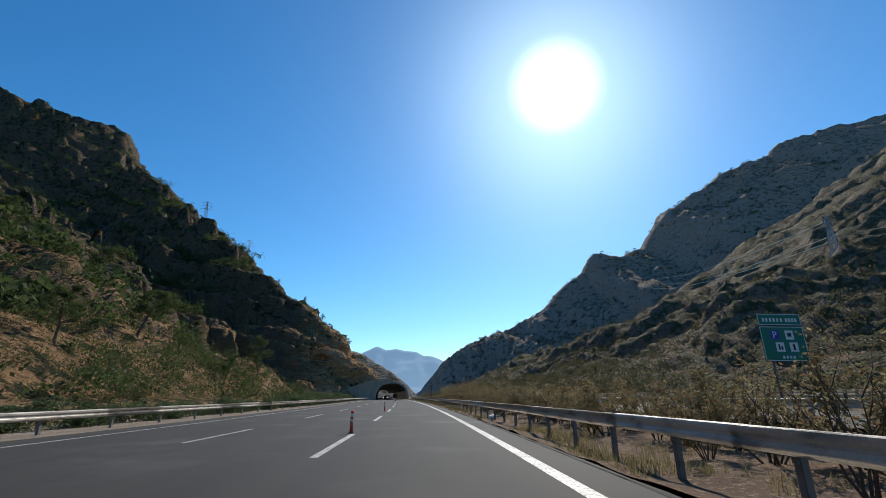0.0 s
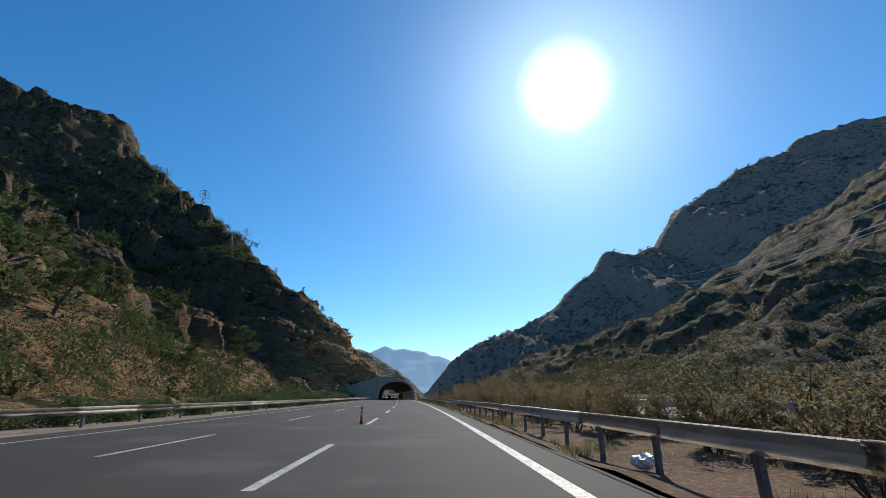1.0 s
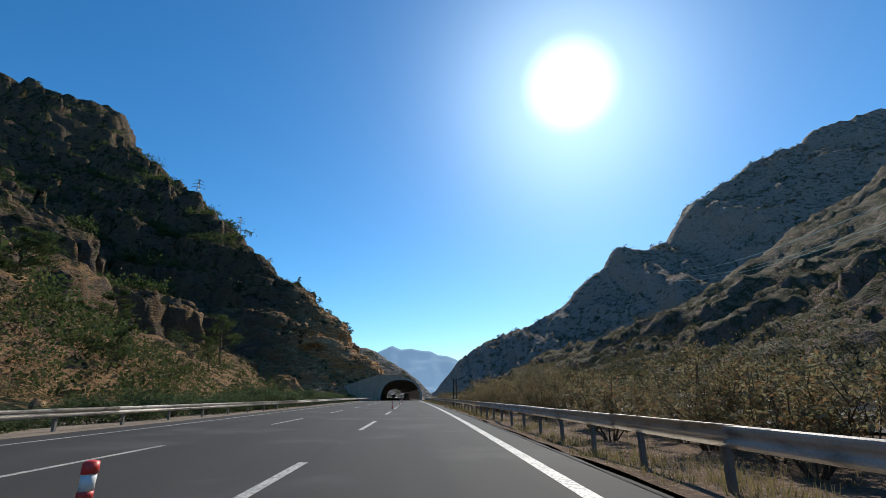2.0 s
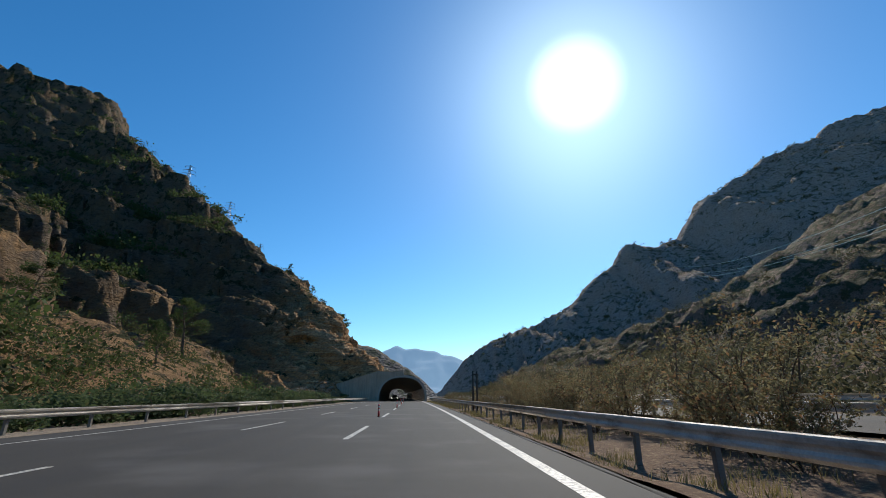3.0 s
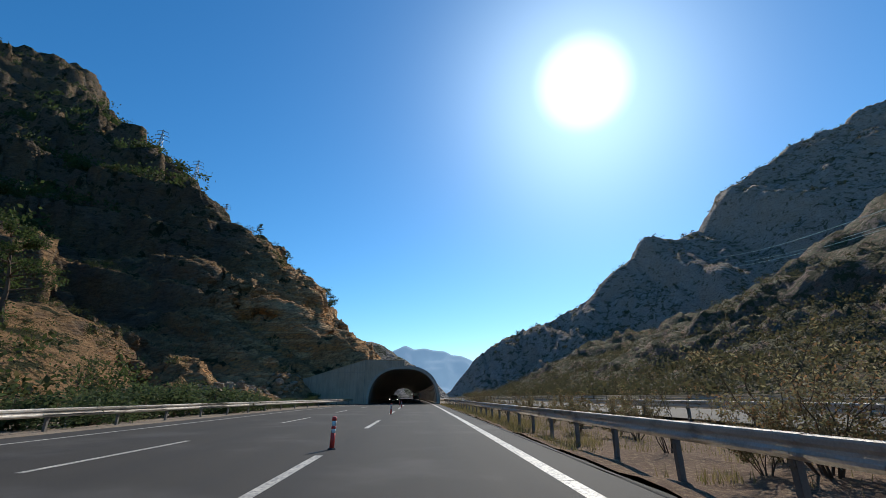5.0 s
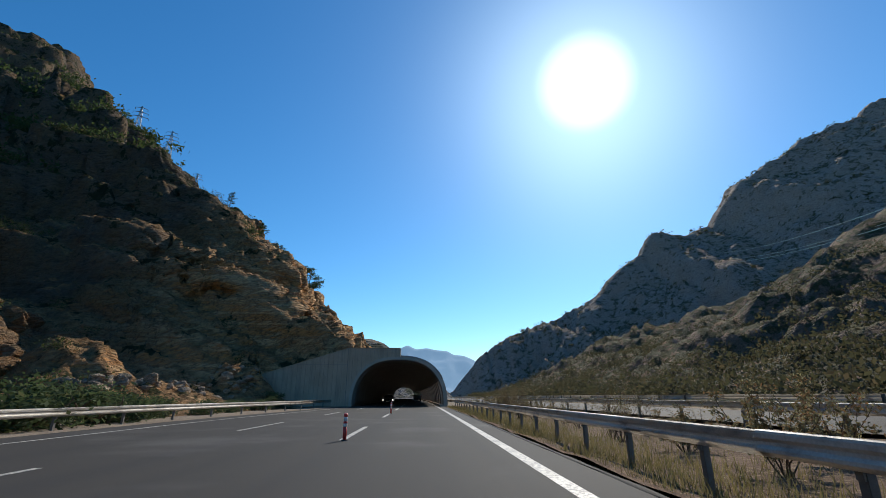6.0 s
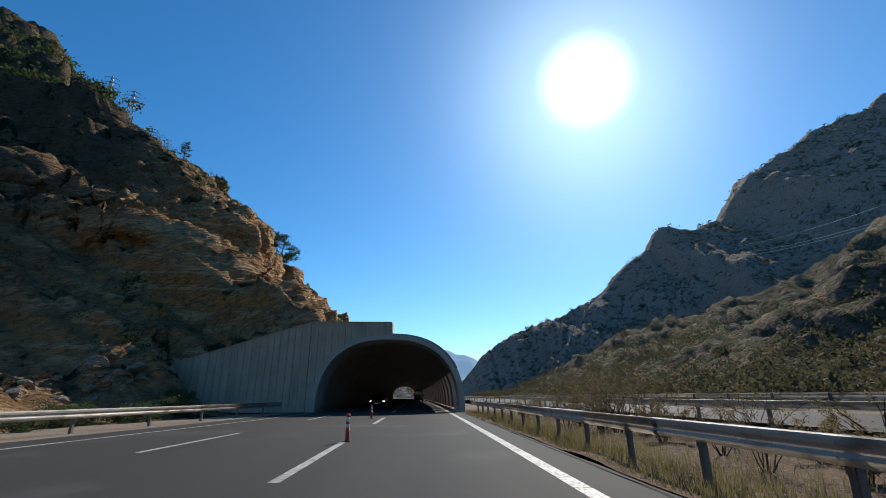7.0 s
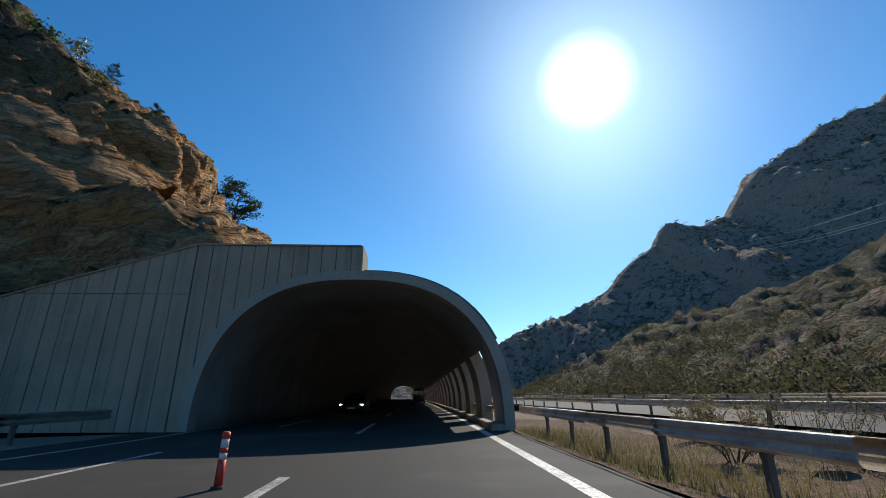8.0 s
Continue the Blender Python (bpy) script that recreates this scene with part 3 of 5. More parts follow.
FAR_CREST = [(-1500, 60), (-900, 150), (-520, 280), (-330, 340), (-224, 392), (-160, 425), (-123, 437), (-70, 418), (-40, 404), (48, 413), (150, 398), (240, 384), (300, 358), (380, 352), (454, 318), (620, 235), (1100, 80), (1600, 20)]


def far_mountain():
    def height(x, y):
        crest = crest_height(FAR_CREST, x) + 7 * fbm(x / 60, 0 * x, 4.0, 4)
        h = crest - 0.7 * abs(y - 4200)
        return h + smooth(0, 60, h) * (40 * fbm(x / 190, y / 190, 1.0, 4, True) - 20) * smooth(0, 120, abs(y - 4200))
    grid_mesh("backdrop", stretch((-1500, 1600, 22)), stretch((3600, 4560, 24)), height, M_FAR, "mountain on the horizon with its blue haze painted as glow", "mountain")


ground_sheet()
left_hill()
right_mountain()
mid_hill()
far_mountain()

# ---- carriageways ----
LINE_R, LINE_C, LINE_2, LINE_L = 2.17, -2.2, -6.6, -10.9
EDGE_R, EDGE_L, RAIL_R, RAIL_L = 3.05, -12.4, 4.4, -13.5
V, F = strip([EDGE_L, -11.0, LINE_2, LINE_C, 0, LINE_R, EDGE_R], [0.0] * 7, -70, 440)
road = tagged(placed("road", np_mesh("road", V, F), M_ASPHALT), "grey asphalt carriageway with white lane markings", "road", kind="structure")
V, F = strip([EDGE_L - 9.0, EDGE_L - 2.2, EDGE_L - 0.9, EDGE_L], [-0.25, -0.06, -0.015, 0.004], -70, 171)
tagged(placed("shoulder_left", np_mesh("shoulder_left", V, F), M_SHOULDER), "sandy tan shoulder strip beside the asphalt", "shoulder", kind="structure")
V, F = strip([EDGE_R - 0.002, EDGE_R + 0.015, EDGE_R + 0.10, EDGE_R + 0.15, EDGE_R + 0.48], [0.0, 0.012, 0.012, -0.07, -0.13], -70, 171, 1.0)
V = [(x + 0.02 * math.sin(i * 1.7), y, z) for i, (x, y, z) in enumerate(V)]
# The berm's near-black colour paints in the shadowed gap beside the asphalt.
tagged(placed("kerb", np_mesh("kerb", V, F), asphalt("gap_shadow_berm", (0.008, 0.008, 0.008), (0.02, 0.019, 0.018))), "low asphalt berm along the road edge, blackened for the shadowed gap", "kerb", kind="structure")


def verge():
    offs = stretch((EDGE_R + 0.4, 12.4, 0.45))
    ys = stretch((-70, 182, 0.8))
    verts = []
    for y in ys:
        for o in offs:
            h = -0.06 + 0.10 * float(fbm(np.array(o / 1.3), np.array(y / 1.3), 2.0, 3)) - 0.10 * float(smooth(3.4, 4.6, o)) + 0.34 * float(smooth(9.5, 11.5, o))
            verts.append((road_x(y) + o, y, h))
    n = len(offs)
    faces = [(r * n + c, r * n + c + 1, (r + 1) * n + c + 1, (r + 1) * n + c) for r in range(len(ys) - 1) for c in range(n - 1)]
    tagged(placed("verge", np_mesh("verge", verts, faces, True), M_VERGE), "dry reddish soil verge with litter and straw", "verge", kind="structure")


verge()
V, F = strip([11.6, 14, 20.6, 24.5], [0.30, 0.36, 0.55, 0.62], -140, 330)
tagged(placed("road_opposite", np_mesh("road_opposite", V, F), M_ASPHALT_OLD), "pale worn asphalt of the opposite carriageway", "road", kind="structure")


def marking(y, offset, length, width, parent, z=0.004):
    """One painted bar; it follows the road's line."""
    bm = bmesh.new()
    n = max(2, int(length / 1.2) + 1)
    rows = []
    for i in range(n):
        yy = y + length * i / (n - 1)
        x = road_x(yy) + narrowed(offset, yy)
        rows.append((bm.verts.new((x - width / 2, yy, z)), bm.verts.new((x + width / 2, yy, z))))
    for a, b in zip(rows, rows[1:]):
        bm.faces.new((a[0], a[1], b[1], b[0]))
    return part("marking", bm, M_PAINT, parent)


for k in range(-3, 30):
    marking(10.3 + 14.48 * k, LINE_C, 6.0, 0.18, road)
    marking(14.2 + 14.48 * k, LINE_2, 5.6, 0.15, road)
for k in range(-2, 18):
    marking(20.0 * k, LINE_R, 19.96, 0.25, road)
    marking(20.0 * k, LINE_L, 19.96, 0.15, road)

# ---- tunnel ----
PORTAL_Y, TUNNEL_END = 170.75, 370.0
ARCH_MID, ARCH_HALF, ARCH_TOP = 0.80, 5.75, 5.68


def arch_at(angle, grow=0.0):
    """The vault's outline: 0 at the right foot, pi at the left foot."""
    c, s = math.cos(angle), math.sin(angle)
    q = 2 / 2.45
    return ARCH_MID + (ARCH_HALF + grow) * math.copysign(abs(c) ** q, c), (ARCH_TOP + grow) * abs(s) ** q


def arch_z(x, grow=0.0):
    u = abs(x - ARCH_MID) / (ARCH_HALF + grow)
    return (ARCH_TOP + grow) * (1 - u**2.45) ** (1 / 2.45) if u < 1 else 0.0


def tunnel_shift(y):
    return road_x(y) - road_x(PORTAL_Y)


def vault_piece(bm, a0, a1, steps, y0, y1, rows, grow0, grow1):
    """A curved solid between two angles of the outline and two places along the tunnel."""
    grid = []
    for r in range(rows + 1):
        y = y0 + (y1 - y0) * r / rows
        line = []
        for i in range(steps + 1):
            a = a0 + (a1 - a0) * i / steps
            for grow in (grow0, grow1):
                x, z = arch_at(a, grow)
                line.append(bm.verts.new((x + tunnel_shift(y), y, z)))
        grid.append(line)
    for r in range(rows):
        for i in range(steps):
            p, q = grid[r], grid[r + 1]
            bm.faces.new((p[2 * i], p[2 * i + 2], q[2 * i + 2], q[2 * i]))
            bm.faces.new((p[2 * i + 1], q[2 * i + 1], q[2 * i + 3], p[2 * i + 3]))
        for i in (0, steps):
            bm.faces.new((grid[r][2 * i], grid[r + 1][2 * i], grid[r + 1][2 * i + 1], grid[r][2 * i + 1]))
    for r in (0, rows):
        for i in range(steps):
            bm.faces.new((grid[r][2 * i], grid[r][2 * i + 1], grid[r][2 * i + 3], grid[r][2 * i + 2]))
    bmesh.ops.recalc_face_normals(bm, faces=bm.faces)


tunnel = tagged(new("tunnel_portal"), "grey concrete tunnel gallery with a board-marked portal wall", "tunnel", kind="structure")
SPLIT = 0.5
bm = bmesh.new()
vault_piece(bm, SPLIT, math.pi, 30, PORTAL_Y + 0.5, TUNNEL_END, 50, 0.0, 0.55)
part("vault", bm, M_CONCRETE_DARK, tunnel, "dark grey concrete vault", True)
bm = bmesh.new()
vault_piece(bm, 0.0, math.pi, 44, PORTAL_Y - 0.06, PORTAL_Y + 0.6, 1, -0.02, 0.34)
part("arch_ring", bm, M_CONCRETE_PALE, tunnel, "pale concrete arch ring")
RIB_STEP = 5.4
for k in range(24):
    y = PORTAL_Y + 0.6 + RIB_STEP * k
    bm = bmesh.new()
    vault_piece(bm, 0.0, SPLIT + 0.004, 9, y, y + (2.5 if k else 1.6), 1, -0.04, 0.5)
    part("rib", bm, M_CONCRETE_PALE if k < 1 else M_CONCRETE, tunnel)


def wall_top(x):
    if x > -5.6:
        return 7.06
    return 7.06 - 0.31 * (-5.6 - x)


def wall_board(x0, x1, proud, splits):
    """One upright board panel of the portal wall, cut by the arch and the wall's top."""
    n = 5
    xs = [x0 + (x1 - x0) * i / n for i in range(n + 1)]
    for lo, hi in splits:
        bottom = [(x, max(lo, arch_z(x, 0.32))) for x in xs]
        top = [(x, min(hi, wall_top(x))) for x in xs]
        if min(t[1] - b[1] for t, b in zip(top, bottom)) < 0.05:
            continue
        bm = bmesh.new()
        prism(bm, bottom + top[::-1], PORTAL_Y - proud, PORTAL_Y + 0.35)
        part("board_panel", bm, M_CONCRETE, tunnel)


bm = bmesh.new()
left_x, right_x = -16.5, 0.9
xs = [left_x + (right_x - left_x) * i / 60 for i in range(61)]
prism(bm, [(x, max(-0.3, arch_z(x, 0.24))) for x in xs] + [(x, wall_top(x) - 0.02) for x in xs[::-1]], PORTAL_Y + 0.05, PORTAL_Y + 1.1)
part("portal_wall", bm, M_CONCRETE_DARK, tunnel, "dark recessed concrete behind the board joints")
board_rng = random.Random(5)
x = left_x
while x < right_x - 0.1:
    w = min(board_rng.uniform(0.50, 0.62), right_x - x)
    if abs(x + w + 5.65) < 0.3:
        w = -5.65 - x
    gap = 0.07 if abs(x + w + 5.65) < 0.01 else 0.028
    wall_board(x, x + w - gap, board_rng.uniform(0.0, 0.03), [(-0.3, 5.0), (5.03, 9)] if x < -5.7 else [(-0.3, 9)])
    x += w
# Parapet end: sunlight on this face is put in as a paler concrete.
bm = bmesh.new()
prism(bm, [(right_x - 0.02, 6.0), (right_x + 0.07, 6.0), (right_x + 0.07, 7.09), (right_x - 0.02, 7.09)], PORTAL_Y - 0.05, PORTAL_Y + 1.6)
part("end_face", bm, M_CONCRETE_PALE, tunnel, "end of the parapet, sunlight painted in as paler concrete")
bm = bmesh.new()
prism(bm, [(x, wall_top(x)) for x in (left_x, -5.6, right_x)] + [(x, wall_top(x) + 0.06) for x in (right_x, -5.6, left_x)], PORTAL_Y - 0.08, PORTAL_Y + 1.2)
part("coping", bm, M_CONCRETE, tunnel)
bm = bmesh.new()
for k in range(44):
    y = PORTAL_Y + 3 * k
    box(bm, 0, 0.5, 0, 2.9, -0.02, 0.22, 0.02, pose(road_x(y) + 2.75 - 0.2, y, 0, 0, 0, road_turn(y)))
part("walkway_kerb", bm, M_CONCRETE, tunnel)

# ---- crash barriers ----
def beam_profile():
    """The W of a barrier beam: depth by height."""
    z = [-0.155, -0.14, -0.10, -0.06, -0.02, 0.02, 0.06, 0.115, 0.143, 0.155, 0.155]
    d = [0.0, -0.04, -0.075, -0.075, -0.048, -0.048, -0.075, -0.078, -0.068, -0.04, 0.035]
    return list(zip(d, z))


def beam_mesh(length, face):
    """One beam section along y; face is the side that the ridges point to."""
    bm = bmesh.new()
    rows = []
    for y in (0.0, 0.02, length - 0.02, length):
        rows.append([bm.verts.new((d * face, y, z)) for d, z in beam_profile()])
    for a, b in zip(rows, rows[1:]):
        for i in range(len(a) - 1):
            bm.faces.new((a[i], a[i + 1], b[i + 1], b[i]))
    bmesh.ops.solidify(bm, geom=list(bm.faces), thickness=0.006)
    for y in (0.10, 0.22):
        for z in (-0.075, 0.075):
            bmesh.ops.create_cone(bm, cap_ends=True, segments=6, radius1=0.018, radius2=0.012, depth=0.02, matrix=pose(-0.075 * 1.05 * face, y, z, 0, 90, 0))
    bmesh.ops.recalc_face_normals(bm, faces=bm.faces)
    me = bpy.data.meshes.new("beam")
    bm.to_mesh(me)
    bm.free()
    return me


def post_mesh(height, face):
    bm = bmesh.new()
    for x0, x1, y0, y1 in ((0.03, 0.036, -0.055, 0.055), (0.03, 0.125, -0.055, -0.049), (0.03, 0.125, 0.049, 0.055)):
        a, b = sorted((x0 * -face * -1, x1 * -face * -1))
        box(bm, a, b, y0, y1, -0.35, height)
    a, b = sorted((0.004 * face, 0.03 * face))
    box(bm, a, b, -0.045, 0.045, height - 0.36, height - 0.1)
    me = bpy.data.meshes.new("post")
    bm.to_mesh(me)
    bm.free()
    return me


def barrier(name, offset, y0, y1, top, spacing, face, label, section=4.0, base=None):
    """A beam barrier along the road; face is -1 when the ridges look towards smaller x."""
    thing = tagged(new(name), label, "guardrail", "guardrails")
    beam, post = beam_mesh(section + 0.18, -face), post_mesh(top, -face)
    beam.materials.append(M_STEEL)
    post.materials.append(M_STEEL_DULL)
    rng = random.Random(int(offset * 10))
    y = y0
    while y < y1:
        h = top - 0.155 + (base(offset) if base else 0)
        x, x_next = road_x(y) + narrowed(offset, y), road_x(y + section) + narrowed(offset, y + section)
        placed("beam", beam, None, thing, m=pose(x + rng.uniform(-0.008, 0.008), y, h + rng.uniform(-0.006, 0.006), 0, 0, -math.degrees(math.atan2(x_next - x, section))))
        y += section
    y = y0 + 0.6
    while y < y1:
        placed("post", post, None, thing, m=pose(road_x(y) + narrowed(offset, y), y, (base(offset) if base else 0) - 0.03, rng.uniform(-1.5, 1.5), rng.uniform(-1.5, 1.5), road_turn(y)))
        y += spacing
    return thing


barrier("guardrail", RAIL_R, -14, 170.9, 0.80, 2.66, -1, "galvanised steel W-beam crash barrier with open posts on the soil verge")
barrier("guardrail", 3.3, 171, 366, 0.78, 2.66, -1, "galvanised steel crash barrier beside the gallery ribs")
barrier("guardrail", RAIL_L, -14, 169, 0.78, 4.0, 1, "galvanised steel W-beam crash barrier on the sandy shoulder")
barrier("guardrail", 11.5, -20, 250, 0.72, 4.0, -1, "weathered steel crash barrier beyond the planted verge", base=lambda o: 0.32)
barrier("guardrail", 21.2, -20, 250, 0.76, 4.0, 1, "steel crash barrier on the far edge of the opposite road", base=lambda o: 0.58)

# ---- plants ----
def leaf_cloud(rng, centres, spread, count, size, flat=0.75):
    """Small diamond leaves round some centres, as arrays."""
    centres = np.asarray(centres, float)
    pick = rng.randint(0, len(centres), count)
    spread = np.asarray(spread, float)
    if spread.ndim:
        spread = spread[pick][:, None]
    at = centres[pick] + rng.normal(0, 1, (count, 3)) * spread * np.array([1, 1, flat])
    a = rng.normal(0, 1, (count, 3))
    a /= np.linalg.norm(a, axis=1)[:, None]
    b = np.cross(a, rng.normal(0, 1, (count, 3)))
    b /= np.linalg.norm(b, axis=1)[:, None]
    s = size * rng.uniform(0.6, 1.4, (count, 1))
    verts = np.stack([at - a * s, at + b * s * 0.42, at + a * s, at - b * s * 0.42], 1).reshape(-1, 3)
    return verts, np.arange(count * 4).reshape(-1, 4)


def branch(bm, rng, start, way, length, radius, depth, tips):
    """A limb that bends and forks; its ends are gathered in tips."""
    p, w = Vector(start), Vector(way).normalized()
    for i in range(3):
        w = (w + Vector((rng.uniform(-1, 1), rng.uniform(-1, 1), rng.uniform(-0.4, 0.7))) * 0.28).normalized()
        q = p + w * length / 3
        r0, r1 = radius * (1 - i * 0.26), radius * (1 - (i + 1) * 0.26)
        rod(bm, p, q, r0, r1, 5)
        p = q
        if i or depth == 0:
            tips.append(tuple(p))
        if depth and i:
            side = (w + Vector((rng.uniform(-1, 1), rng.uniform(-1, 1), rng.uniform(-0.1, 0.6))) * 0.9).normalized()
            branch(bm, rng, p, side, length * 0.55, radius * 0.5, depth - 1, tips)


def make_shrub(seed, leaves, size, material, label, category, group, stems=7, bare=False, depth=1, tuft=0.052):
    """A many-stemmed shrub one metre high, with separate stems and leaves."""
    rng, npr = random.Random(seed), np.random.RandomState(seed)
    thing = tagged(new("shrub"), label, category, group)
    tips = []
    for i in range(stems):
        a = 2 * math.pi * i / stems + rng.uniform(-0.4, 0.4)
        lean = rng.uniform(0.15, 0.65)
        bm = bmesh.new()
        branch(bm, rng, (0.06 * math.cos(a), 0.06 * math.sin(a), -0.05), (lean * math.cos(a), lean * math.sin(a), 1), rng.uniform(0.6, 0.95), 0.014, depth, tips)
        part("stem", bm, M_TWIG, thing)
    tips = np.array(tips)
    tips = tips[tips[:, 2] > (0.3 if bare else 0.1)]
    if not bare:
        tips = np.concatenate([tips, tips * (0.8, 0.8, 0.55)])
        tips = tips[npr.rand(len(tips)) < 0.5]
    v, f = leaf_cloud(npr, tips, 0.045 if bare else tuft, leaves, size)
    v[:, 2] = np.maximum(v[:, 2], 0.02)
    placed("foliage", np_mesh("foliage", v, f), material, thing)
    return thing


def make_bush(seed, leaves, size, material, label, category, group):
    """A dense rounded bush one metre high, lobed and open at the edge."""
    rng, npr = random.Random(seed), np.random.RandomState(seed)
    thing = tagged(new("bush"), label, category, group)
    tips = []
    for i in range(5):
        a = 2 * math.pi * i / 5 + rng.uniform(-0.5, 0.5)
        bm = bmesh.new()
        branch(bm, rng, (0.05 * math.cos(a), 0.05 * math.sin(a), -0.05), (0.8 * math.cos(a), 0.8 * math.sin(a), 1), 0.6, 0.025, 1, tips)
        part("stem", bm, M_BARK, thing)
    lobes = [(rng.uniform(-0.42, 0.42), rng.uniform(-0.42, 0.42), rng.uniform(0.22, 0.78)) for _ in range(12)]
    v, f = leaf_cloud(npr, lobes, [rng.uniform(0.10, 0.19) for _ in lobes], leaves, size)
    v[:, 2] = np.maximum(v[:, 2], 0.0)
    placed("foliage", np_mesh("foliage", v, f), material, thing)
    return thing


def make_pine(seed, label, leaning=0.1):
    """An open Mediterranean pine, one metre high, with flat needle tufts on spreading limbs."""
    rng, npr = random.Random(seed), np.random.RandomState(seed)
    thing = tagged(new("pine_tree"), label, "tree", "hillside pines")
    bm, tips = bmesh.new(), []
    p, path = Vector((0, 0, -0.06)), []
    for i in range(7):
        q = p + Vector((rng.uniform(-0.02, 0.02) + leaning * 0.08, rng.uniform(-0.02, 0.02), 0.15))
        rod(bm, p, q, 0.030 * (1 - i * 0.12), 0.030 * (1 - (i + 1) * 0.12), 7)
        p = q
        path.append(p.copy())
    part("trunk", bm, M_BARK, thing)
    for i, base in enumerate(path[2:]):
        for k in range(4):
            bm = bmesh.new()
            a = rng.uniform(0, 2 * math.pi)
            reach = (0.34 - 0.045 * i) * rng.uniform(0.6, 1.15)
            branch(bm, rng, base, (math.cos(a), math.sin(a), 0.35), reach, 0.009, 1, tips)
            part("limb", bm, M_BARK, thing)
    v, f = leaf_cloud(npr, np.array(tips) + (0, 0, 0.012), 0.034, 4200, 0.015, 0.55)
    placed("crown", np_mesh("crown", v, f), M_PINE, thing)
    return thing


def scaled(x, y, z, size, turn, wide=1.0):
    return pose(x, y, z, 0, 0, turn) @ Matrix.Diagonal((size * wide, size * wide, size, 1))


def scatter_first(thing, m):
    thing.matrix_basis = m


def scatter_copy(thing, m):
    copy_thing(thing, m).matrix_basis = m


def verge_shrubs():
    rng = random.Random(11)
    kinds = [make_shrub(s, 2600, 0.030, M_SHRUB, "dusty olive-brown shrub with sparse dry leaves on the verge", "shrub", "verge shrubs", 8) for s in (1, 2, 3)]
    kinds += [make_shrub(s, 620, 0.020, M_SHRUB, "nearly bare twiggy shrub on the dry verge", "shrub", "verge shrubs", 8, True, depth=2) for s in (4, 5)]
    kinds += [make_shrub(s, 4800, 0.0195, M_SHRUB, "tall open brown-leaved shrub on the verge", "shrub", "verge shrubs", 9, depth=2, tuft=0.06) for s in (6, 7)]
    used = set()

    def put(k, x, y, size, wide=1.0):
        m = scaled(x, y, -0.14, size, rng.uniform(0, 360), wide)
        if k in used:
            scatter_copy(kinds[k], m)
        else:
            scatter_first(kinds[k], m)
            used.add(k)

    y = 4.0
    while y < 168:
        if y < 58:
            size, step, full = rng.uniform(1.1, 1.8), rng.uniform(0.65, 1.1), 0.92
        elif y < 103:
            size, step, full = rng.uniform(0.9, 1.5), rng.uniform(1.2, 2.1), 0.9
        elif y < 125:
            size, step, full = rng.uniform(0.9, 1.5), rng.uniform(0.9, 1.6), 0.5
        else:
            size, step, full = rng.uniform(0.8, 1.3), rng.uniform(0.9, 1.6), 0.35
        off = rng.uniform(6.0, 9.6)
        put(rng.randrange(3) if rng.random() < full else 3 + rng.randrange(2), road_x(y) + off, y, size, rng.uniform(0.9, 1.3))
        y += step * 1.15
    for y, off, size in ((71.5, 8.0, 2.6), (74.2, 8.8, 2.5), (78.5, 7.4, 2.7), (81.0, 8.0, 2.3), (92.0, 8.2, 3.0), (93.8, 9.3, 3.1), (95.6, 8.6, 2.8), (47.5, 7.4, 2.3), (64.8, 8.0, 3.0), (67.5, 9.0, 2.8), (101.0, 7.2, 2.2), (60.5, 8.4, 2.6), (35.5, 7.6, 2.2), (76.5, 7.6, 2.5), (83.2, 8.8, 2.4), (84.6, 7.5, 2.2), (86.6, 8.4, 2.4), (88.6, 7.7, 2.2), (90.2, 8.9, 2.3)):
        put(5 + rng.randrange(2), road_x(y) + off, y, size * 0.85, 1.15)
    for y, off, size in ((150.4, 8.4, 1.5), (151.6, 7.6, 1.7), (152.6, 8.8, 1.8), (153.6, 7.8, 1.9), (154.6, 8.6, 1.7), (155.6, 7.5, 1.6), (156.6, 8.7, 1.7), (157.8, 8.2, 1.3), (160.5, 8.7, 0.9), (162.2, 8.4, 1.0), (163.5, 8.8, 1.1), (165.0, 9.0, 1.2), (166.6, 8.2, 1.2)):
        put(3 + rng.randrange(2), road_x(y) + off, y, size, 1.1)


def left_bushes():
    rng = random.Random(21)
    kinds = [make_bush(s, 1700, 0.045, M_BUSH, "dense dark green bush behind the crash barrier", "bush", "roadside bushes") for s in (31, 32, 33)]
    used = set()
    y = 8.0
    while y < 166:
        tall = rng.uniform(1.5, 2.6) if 60 < y < 142 else rng.uniform(0.9, 1.8)
        if y > 140:
            tall *= 0.8
        x = road_x(y) + RAIL_L - rng.uniform(2.0, 4.2)
        z = max(-0.25, float(left_height(np.array(x), np.array(y)))) - 0.1
        k = rng.randrange(3)
        m = scaled(x, y, z, tall, rng.uniform(0, 360), rng.uniform(1.1, 1.7))
        if k in used:
            scatter_copy(kinds[k], m)
        else:
            scatter_first(kinds[k], m)
            used.add(k)
        y += rng.uniform(1.2, 2.4) if not 148 < y < 154 else 3.2


